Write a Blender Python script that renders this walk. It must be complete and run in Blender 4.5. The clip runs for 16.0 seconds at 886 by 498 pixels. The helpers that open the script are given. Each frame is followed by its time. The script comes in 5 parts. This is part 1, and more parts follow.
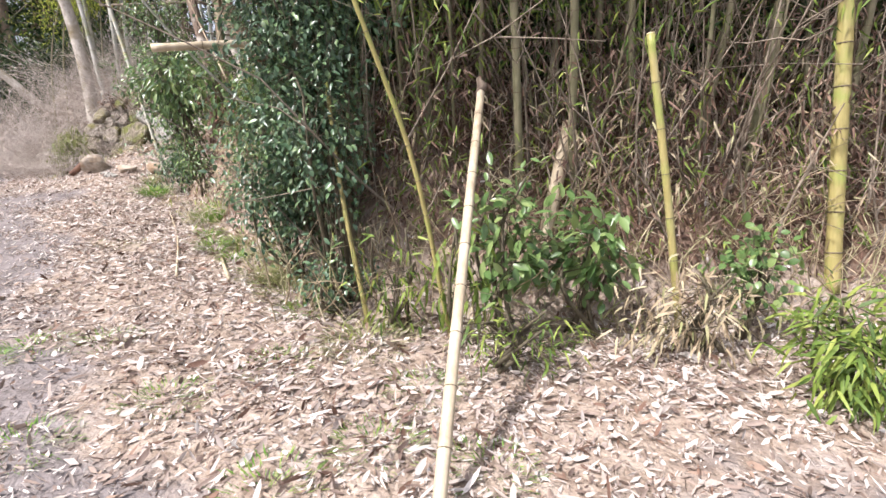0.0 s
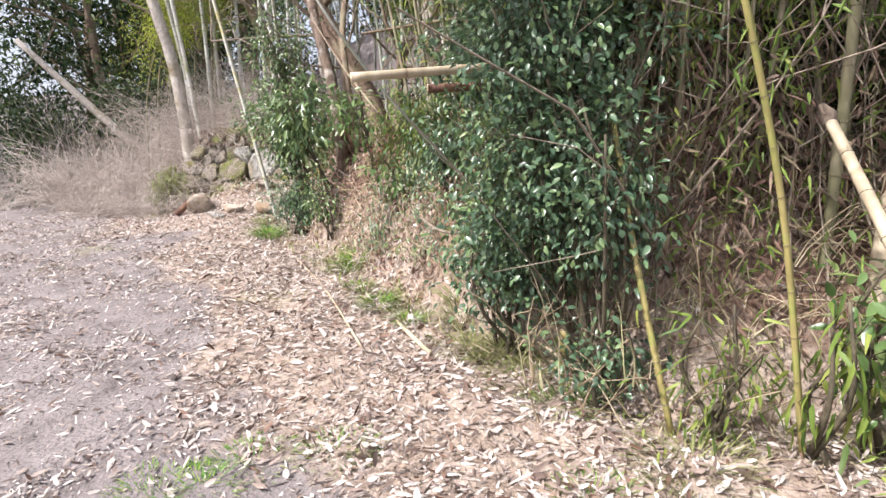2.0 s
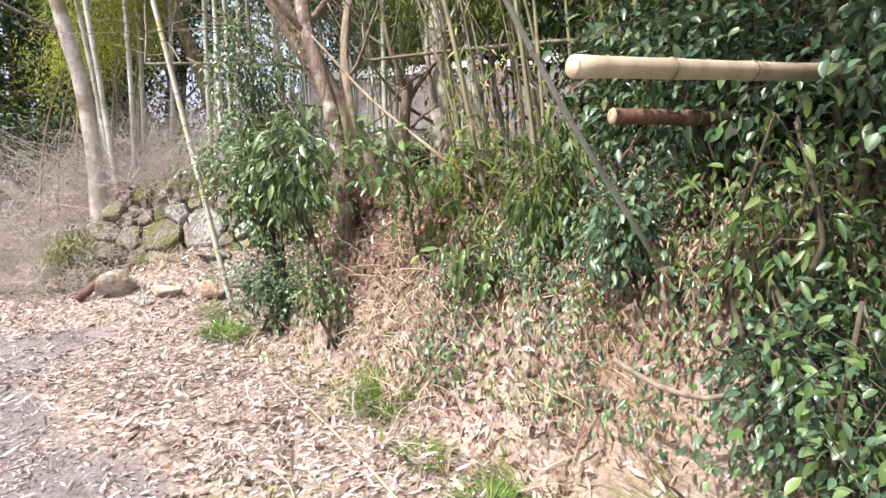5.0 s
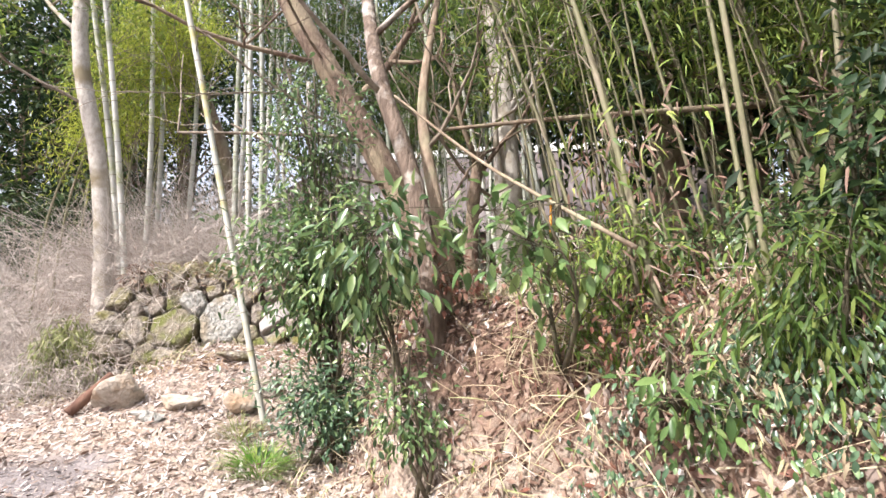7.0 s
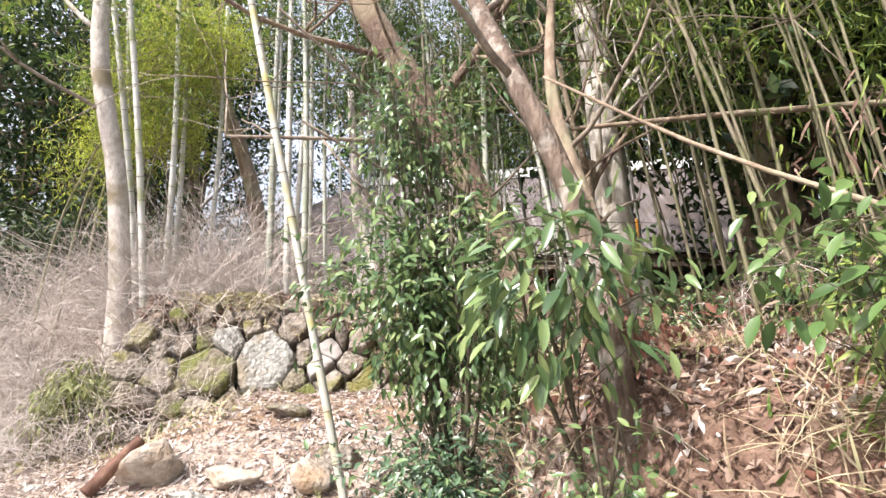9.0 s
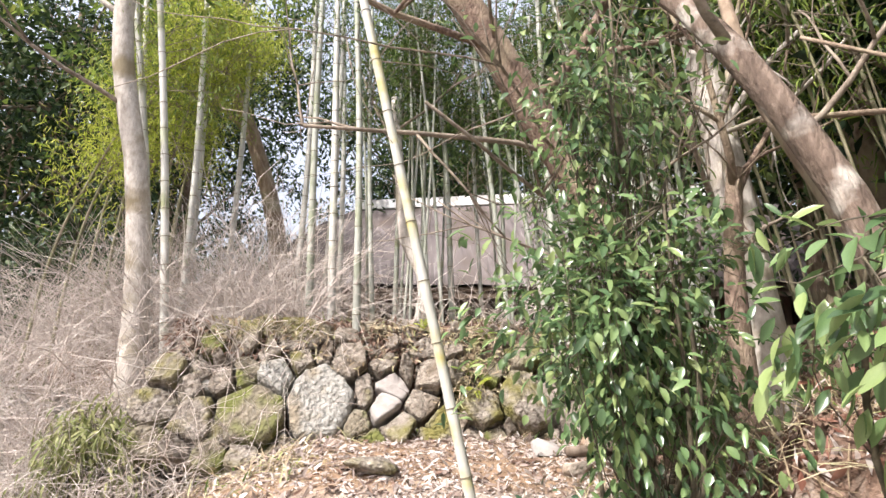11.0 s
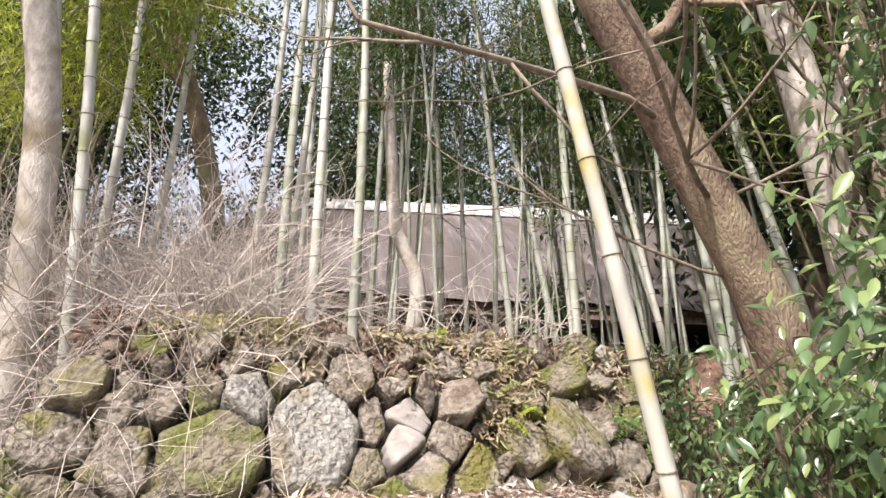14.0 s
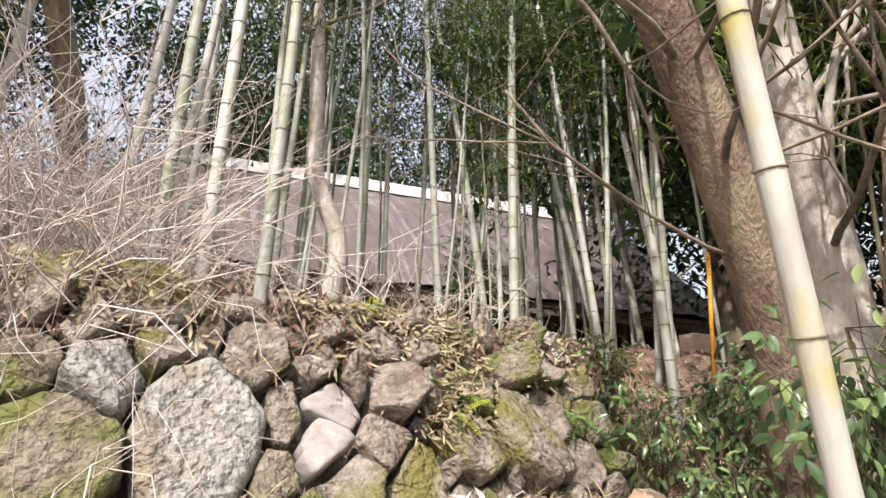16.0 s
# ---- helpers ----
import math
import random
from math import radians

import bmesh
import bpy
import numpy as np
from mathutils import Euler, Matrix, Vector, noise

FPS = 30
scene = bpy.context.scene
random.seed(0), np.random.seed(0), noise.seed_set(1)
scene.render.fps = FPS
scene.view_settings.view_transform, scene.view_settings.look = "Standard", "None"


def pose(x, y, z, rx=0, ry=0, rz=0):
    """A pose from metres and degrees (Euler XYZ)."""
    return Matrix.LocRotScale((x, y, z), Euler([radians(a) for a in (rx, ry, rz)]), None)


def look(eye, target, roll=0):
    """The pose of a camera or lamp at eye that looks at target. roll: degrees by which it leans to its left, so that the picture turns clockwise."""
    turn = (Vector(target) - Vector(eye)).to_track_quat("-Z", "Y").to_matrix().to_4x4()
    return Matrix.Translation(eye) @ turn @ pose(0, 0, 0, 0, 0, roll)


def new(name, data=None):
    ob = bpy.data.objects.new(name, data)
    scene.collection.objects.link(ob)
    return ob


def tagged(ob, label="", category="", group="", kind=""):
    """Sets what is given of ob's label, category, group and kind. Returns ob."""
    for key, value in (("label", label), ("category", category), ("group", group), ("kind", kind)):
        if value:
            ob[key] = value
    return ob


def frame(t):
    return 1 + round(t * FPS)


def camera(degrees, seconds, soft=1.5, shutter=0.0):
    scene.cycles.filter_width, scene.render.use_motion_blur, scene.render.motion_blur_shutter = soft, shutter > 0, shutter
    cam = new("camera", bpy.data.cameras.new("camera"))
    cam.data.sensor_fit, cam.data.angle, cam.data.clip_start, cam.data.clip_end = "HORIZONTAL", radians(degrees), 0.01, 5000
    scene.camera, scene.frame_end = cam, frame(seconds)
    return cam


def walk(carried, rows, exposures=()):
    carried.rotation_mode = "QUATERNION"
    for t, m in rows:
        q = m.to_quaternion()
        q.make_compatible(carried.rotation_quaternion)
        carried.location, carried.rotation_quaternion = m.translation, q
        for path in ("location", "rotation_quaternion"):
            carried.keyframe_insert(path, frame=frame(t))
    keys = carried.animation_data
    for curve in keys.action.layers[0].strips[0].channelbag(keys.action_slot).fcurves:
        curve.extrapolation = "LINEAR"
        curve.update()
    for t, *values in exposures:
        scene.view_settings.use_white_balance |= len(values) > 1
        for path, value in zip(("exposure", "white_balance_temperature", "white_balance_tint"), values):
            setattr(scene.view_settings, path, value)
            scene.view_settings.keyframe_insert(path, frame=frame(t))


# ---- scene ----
cam = camera(80.0, 16.0)
METRES, EYE, TILT, LEAN, TURN = 11.6, 1.5, -10.0, 0.0, 0.0
ROWS = [
    (0.0, 0.0, 0.0, 0.0, 0.0, 0.0, -0.0),
    (0.5, -0.035, 0.0138, 0.0064, 2.39, 1.1, -0.27),
    (1.0, -0.0657, 0.0341, 0.008, 3.96, 1.82, -0.19),
    (1.5, -0.0954, 0.0512, 0.0135, 4.46, 2.25, -0.14),
    (2.0, -0.1289, 0.0692, 0.0228, 4.02, 3.17, -0.23),
    (2.5, -0.1502, 0.1001, 0.0294, 2.26, 3.11, 0.06),
    (3.0, -0.1773, 0.1295, 0.0378, 0.8, 3.1, 0.13),
    (3.5, -0.2025, 0.1568, 0.0481, -1.42, 3.53, 0.13),
    (4.0, -0.2207, 0.1899, 0.058, -3.37, 5.31, 0.39),
    (4.5, -0.2331, 0.2188, 0.0639, -3.89, 6.13, 0.49),
    (5.0, -0.2483, 0.2512, 0.0747, -4.4, 9.46, 0.62),
    (7.5, -0.3415, 0.3686, 0.1165, -5.37, 19.71, 0.02),
    (8.0, -0.3641, 0.3917, 0.1274, -5.46, 20.5, -0.04),
    (8.5, -0.3797, 0.4193, 0.1312, -5.81, 20.85, 0.2),
    (9.0, -0.3991, 0.4443, 0.1381, -5.9, 21.49, 0.19),
    (9.5, -0.4275, 0.4723, 0.1461, -5.99, 22.34, -0.0),
    (12.0, -0.5144, 0.5636, 0.1657, -11.7, 25.56, 0.54),
    (12.5, -0.5294, 0.5869, 0.1697, -13.38, 25.96, 0.5),
    (13.0, -0.5461, 0.6098, 0.178, -15.75, 26.49, 0.41),
    (13.5, -0.551, 0.6364, 0.1805, -18.43, 26.47, 0.77),
    (14.0, -0.5592, 0.6592, 0.1864, -19.82, 26.43, 0.82),
    (14.5, -0.5692, 0.6804, 0.1963, -22.18, 26.63, 0.64),
    (15.0, -0.5653, 0.7012, 0.1972, -26.36, 25.99, 1.01),
    (15.5, -0.558, 0.7192, 0.2024, -30.61, 25.77, 1.27),
    (16.0, -0.5594, 0.7426, 0.2017, -32.67, 24.88, 1.24),
]
walk(cam, [(t, pose(0, 0, EYE, TILT, LEAN, TURN) @ pose(METRES * x, METRES * y, METRES * z, 90 + pitch, roll, yaw)) for t, x, y, z, yaw, pitch, roll in ROWS],
     [(0.0, 1.03, 6020, 14), (5.0, 1.14, 6080, 13.5), (8.0, 1.36, 6120, 13), (12.5, 1.13, 6250, 13.5), (16.0, 0.96, 6300, 14)])

# ---- world, sun, exposure ----
SUN_EL, SUN_AZ = 50.0, 236.0            # degrees; azimuth clockwise from +y
world = bpy.data.worlds.new("sky")
scene.world = world
world.use_nodes = True
wn = world.node_tree.nodes
sky = wn.new("ShaderNodeTexSky")
sky.sky_type, sky.sun_disc = "NISHITA", False
sky.sun_elevation, sky.sun_rotation = radians(SUN_EL), radians(SUN_AZ)
sky.air_density, sky.dust_density, sky.ozone_density = 1.2, 9.0, 1.0
wn["Background"].inputs["Strength"].default_value = 0.15
haze = wn.new("ShaderNodeMix")          # thin bright cloud veil over the blue
haze.data_type = "RGBA"
haze.inputs["Factor"].default_value = 0.55
haze.inputs["B"].default_value = (4.0, 4.05, 4.3, 1)
world.node_tree.links.new(sky.outputs[0], haze.inputs["A"])
world.node_tree.links.new(haze.outputs["Result"], wn["Background"].inputs["Color"])
sun = new("sun", bpy.data.lights.new("sun", "SUN"))
sun.data.energy, sun.data.angle, sun.data.color = 3.7, radians(1.5), (1.0, 0.94, 0.85)
s_el, s_az = radians(SUN_EL), radians(SUN_AZ)
sun.matrix_world = look((20 * math.sin(s_az) * math.cos(s_el), 20 * math.cos(s_az) * math.cos(s_el), 20 * math.sin(s_el)), (0, 0, 0))

# ---- materials ----
def ramp(nodes, colours):
    r = nodes.new("ShaderNodeValToRGB")
    el = r.color_ramp.elements
    for i in range(len(colours) - 2):
        el.new((i + 1) / (len(colours) - 1))
    for e, c in zip(el, colours):
        e.color = (*c, 1)
    return r


def per_piece(m):
    """The same material, varied from object to object."""
    m = m.copy()
    n, l = m.node_tree.nodes, m.node_tree.links
    geo = next(q for q in n if q.type == "NEW_GEOMETRY")
    info = n.new("ShaderNodeObjectInfo")
    l.new(info.outputs["Random"], geo.outputs["Random Per Island"].links[0].to_socket)
    return m


def surface(name, colours, rough=0.7, scale=6.0, bump=0.3, fine=40.0, stains=None, stain_scale=1.5, stain_cut=0.55,
            stretch=(1, 1, 1), spec=0.3, island=False, thin=0.0, metal=0.0, space="Object", depth=0.02):
    """A node material: a ramp over grain (or per piece), stains at a larger scale, fine relief; thin lets light through."""
    m = bpy.data.materials.new(name)
    m.use_nodes = True
    n, l = m.node_tree.nodes, m.node_tree.links
    p, out = n["Principled BSDF"], n["Material Output"]
    tc = n.new("ShaderNodeTexCoord")
    mp = n.new("ShaderNodeMapping")
    mp.inputs["Scale"].default_value = stretch
    l.new(tc.outputs[space], mp.inputs["Vector"])
    grain = n.new("ShaderNodeTexNoise")
    grain.inputs["Scale"].default_value, grain.inputs["Detail"].default_value = scale, 8
    grain.inputs["Roughness"].default_value = 0.65
    l.new(mp.outputs[0], grain.inputs["Vector"])
    r = ramp(n, colours)
    if island:
        geo = n.new("ShaderNodeNewGeometry")
        add = n.new("ShaderNodeMath")
        add.operation = "MULTIPLY_ADD"
        add.inputs[1].default_value, add.inputs[2].default_value = 0.4, -0.2
        l.new(grain.outputs["Fac"], add.inputs[0])
        both = n.new("ShaderNodeMath")
        l.new(geo.outputs["Random Per Island"], both.inputs[0])
        l.new(add.outputs[0], both.inputs[1])
        l.new(both.outputs[0], r.inputs[0])
    else:
        spread = n.new("ShaderNodeMapRange")
        spread.inputs["From Min"].default_value, spread.inputs["From Max"].default_value = 0.3, 0.7
        l.new(grain.outputs["Fac"], spread.inputs["Value"])
        l.new(spread.outputs[0], r.inputs[0])
    col = r.outputs[0]
    if stains:
        sn = n.new("ShaderNodeTexNoise")
        sn.inputs["Scale"].default_value, sn.inputs["Detail"].default_value = stain_scale, 5
        l.new(tc.outputs[space], sn.inputs["Vector"])
        sm = n.new("ShaderNodeMapRange")
        sm.inputs["From Min"].default_value, sm.inputs["From Max"].default_value = stain_cut - 0.07, stain_cut + 0.1
        l.new(sn.outputs["Fac"], sm.inputs["Value"])
        mx = n.new("ShaderNodeMix")
        mx.data_type = "RGBA"
        l.new(sm.outputs[0], mx.inputs["Factor"])
        l.new(col, mx.inputs["A"])
        mx.inputs["B"].default_value = (*stains, 1)
        col = mx.outputs["Result"]
    l.new(col, p.inputs["Base Color"])
    p.inputs["Roughness"].default_value, p.inputs["Metallic"].default_value = rough, metal
    p.inputs["Specular IOR Level"].default_value = spec
    if bump:
        fn = n.new("ShaderNodeTexNoise")
        fn.inputs["Scale"].default_value, fn.inputs["Detail"].default_value = fine, 6
        l.new(mp.outputs[0], fn.inputs["Vector"])
        bp = n.new("ShaderNodeBump")
        bp.inputs["Strength"].default_value, bp.inputs["Distance"].default_value = bump, depth
        l.new(fn.outputs["Fac"], bp.inputs["Height"])
        l.new(bp.outputs[0], p.inputs["Normal"])
    if thin:
        tr = n.new("ShaderNodeBsdfTranslucent")
        l.new(col, tr.inputs["Color"])
        ms = n.new("ShaderNodeMixShader")
        ms.inputs[0].default_value = thin
        l.new(p.outputs[0], ms.inputs[1])
        l.new(tr.outputs[0], ms.inputs[2])
        l.new(ms.outputs[0], out.inputs["Surface"])
    return m


M_LITTER = surface("dry_leaf", [(0.13, 0.09, 0.075), (0.30, 0.235, 0.20), (0.42, 0.355, 0.32), (0.53, 0.475, 0.44), (0.65, 0.61, 0.575)], 0.65, 30, 0.0, island=True, thin=0.15)
# brown of dead leaves, made deeper to stand in for missing shade on the bank
M_LITTER_BROWN = surface("shade_deepened_brown_leaf", [(0.055, 0.033, 0.025), (0.14, 0.08, 0.058), (0.22, 0.14, 0.105), (0.33, 0.245, 0.19)], 0.65, 30, 0.0, island=True, thin=0.15)
M_STRAW = surface("dry_straw", [(0.24, 0.18, 0.11), (0.38, 0.30, 0.20), (0.48, 0.41, 0.29), (0.30, 0.31, 0.14)], 0.7, 20, 0.0, island=True, thin=0.2)
M_CAMELLIA = surface("glossy_dark_leaf", [(0.035, 0.068, 0.038), (0.065, 0.12, 0.064), (0.10, 0.17, 0.09), (0.17, 0.25, 0.10)], 0.32, 20, 0.0, island=True, thin=0.18, spec=0.6)
M_BROAD = surface("bright_green_leaf", [(0.06, 0.115, 0.035), (0.10, 0.175, 0.055), (0.155, 0.24, 0.08), (0.24, 0.31, 0.11)], 0.33, 20, 0.0, island=True, thin=0.3, spec=0.5)
M_OAK = surface("evergreen_oak_leaf", [(0.055, 0.10, 0.045), (0.10, 0.17, 0.07), (0.165, 0.25, 0.10), (0.27, 0.34, 0.13)], 0.26, 20, 0.0, island=True, thin=0.32, spec=0.6)
M_BAMLEAF = surface("bamboo_leaf", [(0.07, 0.12, 0.03), (0.13, 0.20, 0.04), (0.22, 0.30, 0.06), (0.32, 0.36, 0.09)], 0.5, 20, 0.0, island=True, thin=0.35)
M_GRASS = surface("green_grass_blade", [(0.06, 0.15, 0.02), (0.11, 0.24, 0.03), (0.18, 0.32, 0.05), (0.30, 0.36, 0.09)], 0.5, 20, 0.0, island=True, thin=0.3)
M_WEED = surface("pale_weed_blade", [(0.14, 0.165, 0.055), (0.23, 0.25, 0.095), (0.33, 0.33, 0.155)], 0.6, 20, 0.0, island=True, thin=0.3)
# bamboo leaf again, with the shade of a backlit canopy put into its colour
M_BAMLEAF_SHADE = surface("bamboo_leaf_shade_in_colour", [(0.025, 0.05, 0.012), (0.055, 0.10, 0.022), (0.10, 0.16, 0.035), (0.19, 0.24, 0.06)], 0.5, 20, 0.0, island=True, thin=0.35)
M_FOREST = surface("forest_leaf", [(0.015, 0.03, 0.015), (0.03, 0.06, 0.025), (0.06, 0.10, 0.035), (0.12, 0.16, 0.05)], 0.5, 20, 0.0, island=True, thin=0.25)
M_RED = surface("red_autumn_leaf", [(0.12, 0.05, 0.035), (0.22, 0.095, 0.065), (0.32, 0.19, 0.14)], 0.6, 20, 0.0, island=True, thin=0.25)
# yellow-green leaf with sunlight painted into its colour; small ferns share it
M_SUNLEAF = surface("yellow_green_leaf_sun_in_colour", [(0.26, 0.33, 0.04), (0.40, 0.46, 0.07), (0.52, 0.55, 0.12)], 0.5, 20, 0.0, island=True, thin=0.5)
M_TWIG = surface("dry_twig", [(0.34, 0.285, 0.245), (0.52, 0.455, 0.41), (0.66, 0.60, 0.56)], 0.8, 20, 0.0, island=True)
M_BAM_PALE = surface("pale_dry_bamboo", [(0.29, 0.23, 0.155), (0.43, 0.36, 0.255), (0.53, 0.46, 0.35)], 0.45, 9, 0.15, 60, stretch=(1, 1, 0.15), stains=(0.30, 0.20, 0.12), stain_scale=5, stain_cut=0.66)
M_BAM_GREY = surface("grey_green_bamboo", [(0.24, 0.25, 0.215), (0.36, 0.37, 0.325), (0.48, 0.485, 0.445)], 0.5, 7, 0.15, 60, stretch=(1, 1, 0.2), stains=(0.24, 0.27, 0.17), stain_scale=2.5, stain_cut=0.55)
M_BAM_WHITE = surface("pale_grey_bamboo", [(0.37, 0.365, 0.33), (0.50, 0.495, 0.455), (0.62, 0.615, 0.57)], 0.5, 7, 0.15, 60, stretch=(1, 1, 0.2), stains=(0.30, 0.32, 0.18), stain_scale=2.5, stain_cut=0.6)
M_BAM_YELLOW = surface("yellow_bamboo", [(0.22, 0.19, 0.075), (0.33, 0.28, 0.11), (0.40, 0.35, 0.19)], 0.4, 7, 0.15, 60, stretch=(1, 1, 0.2), stains=(0.26, 0.30, 0.08), stain_scale=4, stain_cut=0.56)
M_BAM_MIX = surface("white_yellow_bamboo", [(0.36, 0.355, 0.31), (0.45, 0.445, 0.395), (0.54, 0.53, 0.48)], 0.45, 9, 0.15, 60, stretch=(1, 1, 0.12), stains=(0.42, 0.37, 0.14), stain_scale=4.5, stain_cut=0.59)
M_BAM_OLIVE = surface("olive_bamboo", [(0.11, 0.11, 0.06), (0.20, 0.19, 0.11), (0.29, 0.27, 0.18)], 0.5, 7, 0.15, 60, stretch=(1, 1, 0.2), stains=(0.26, 0.22, 0.16), stain_scale=3, stain_cut=0.55)
M_NODE = surface("bamboo_node", [(0.10, 0.08, 0.05), (0.22, 0.18, 0.12)], 0.7, 20, 0.2)
M_CUT = surface("cut_bamboo_end", [(0.55, 0.44, 0.28), (0.70, 0.60, 0.42)], 0.7, 30, 0.2)
M_BARK = surface("grey_brown_bark", [(0.12, 0.085, 0.06), (0.24, 0.18, 0.13), (0.36, 0.29, 0.22)], 0.9, 9, 0.7, 28, stretch=(1, 1, 0.3), stains=(0.30, 0.27, 0.18), stain_scale=2.5, stain_cut=0.57, depth=0.03)
M_BARK_RED = surface("reddish_brown_bark", [(0.09, 0.06, 0.045), (0.18, 0.125, 0.095), (0.30, 0.23, 0.175)], 0.9, 26, 0.9, 60, stretch=(1, 1, 0.4), stains=(0.32, 0.26, 0.18), stain_scale=2.0, stain_cut=0.56, depth=0.03)
M_BARK_FLAKY = surface("flaking_bark", [(0.07, 0.05, 0.04), (0.15, 0.11, 0.085), (0.26, 0.20, 0.16)], 0.9, 16, 0.9, 40, stretch=(1, 1, 0.3), stains=(0.50, 0.46, 0.41), stain_scale=5.0, stain_cut=0.58, depth=0.03)
M_BARK_PALE = surface("pale_grey_bark", [(0.30, 0.265, 0.23), (0.45, 0.41, 0.365), (0.58, 0.54, 0.49)], 0.85, 20, 0.5, 60, stretch=(1, 1, 0.5), stains=(0.24, 0.20, 0.13), stain_scale=2.5, stain_cut=0.58)
M_BRANCH = surface("thin_branch_bark", [(0.10, 0.08, 0.06), (0.22, 0.18, 0.14), (0.34, 0.29, 0.23)], 0.85, 14, 0.3, 40)
M_SHOOT = surface("dark_shrub_bark", [(0.04, 0.035, 0.025), (0.09, 0.075, 0.05), (0.16, 0.14, 0.09)], 0.8, 14, 0.3, 40)
M_STONE = surface("mossy_field_stone", [(0.10, 0.08, 0.065), (0.20, 0.17, 0.14), (0.30, 0.265, 0.225), (0.42, 0.38, 0.34)], 0.9, 16, 1.0, 22, stains=(0.17, 0.155, 0.05), stain_scale=2.6, stain_cut=0.55, depth=0.08)
M_STONE_PALE = surface("pale_lichen_stone", [(0.20, 0.185, 0.165), (0.34, 0.33, 0.30), (0.46, 0.45, 0.42)], 0.9, 18, 1.0, 20, stains=(0.28, 0.24, 0.18), stain_scale=3.5, stain_cut=0.56, depth=0.08)
M_STONE_BROWN = surface("brown_field_stone", [(0.11, 0.09, 0.07), (0.20, 0.168, 0.135), (0.30, 0.262, 0.22), (0.40, 0.358, 0.31)], 0.9, 14, 1.0, 22, stains=(0.13, 0.10, 0.07), stain_scale=3.4, stain_cut=0.56, depth=0.07)
M_STONE_MOSS = surface("moss_covered_stone", [(0.12, 0.10, 0.075), (0.22, 0.19, 0.14), (0.32, 0.285, 0.23)], 0.95, 16, 1.0, 26, stains=(0.14, 0.15, 0.045), stain_scale=4.0, stain_cut=0.47, depth=0.07)
M_STONE_GREY = surface("grey_angular_stone", [(0.24, 0.215, 0.20), (0.34, 0.31, 0.29), (0.42, 0.39, 0.37)], 0.85, 5, 0.5, 24, depth=0.02)
M_ROCK_TAN = surface("tan_boulder", [(0.24, 0.20, 0.16), (0.38, 0.33, 0.275), (0.50, 0.45, 0.39)], 0.9, 14, 1.0, 24, stains=(0.33, 0.23, 0.15), stain_scale=3.0, stain_cut=0.57, depth=0.03)
M_WOOD_RED = surface("rotten_red_wood", [(0.06, 0.03, 0.022), (0.13, 0.07, 0.05), (0.22, 0.13, 0.09)], 0.9, 10, 0.6, 30, stretch=(1, 1, 0.2))
M_WOOD = surface("weathered_wood", [(0.08, 0.06, 0.045), (0.17, 0.13, 0.10), (0.26, 0.21, 0.17)], 0.85, 8, 0.4, 40, stretch=(1, 1, 0.15))
# the ramp's pale end, stretched into streaks, paints dappled sun on the weathered sheet
M_ROOF = surface("weathered_sun_streaked_sheet", [(0.06, 0.05, 0.048), (0.105, 0.088, 0.085), (0.14, 0.118, 0.115), (0.28, 0.255, 0.25)], 0.6, 2.5, 0.4, 12, stretch=(3, 0.3, 0.3), stains=(0.09, 0.07, 0.06), stain_scale=0.7, stain_cut=0.56)
M_RIDGE = surface("pale_ridge_cap", [(0.62, 0.62, 0.62), (0.78, 0.78, 0.78)], 0.5, 4, 0.2, 12, stains=(0.45, 0.42, 0.40), stain_scale=1.5)
M_PLASTER = surface("dusty_plaster", [(0.34, 0.31, 0.27), (0.46, 0.42, 0.37), (0.54, 0.50, 0.45)], 0.9, 3, 0.3, 20, stains=(0.26, 0.22, 0.18), stain_scale=1.2)
M_ORANGE = surface("orange_marker", [(0.72, 0.30, 0.03), (0.80, 0.38, 0.05)], 0.5, 5, 0.0)


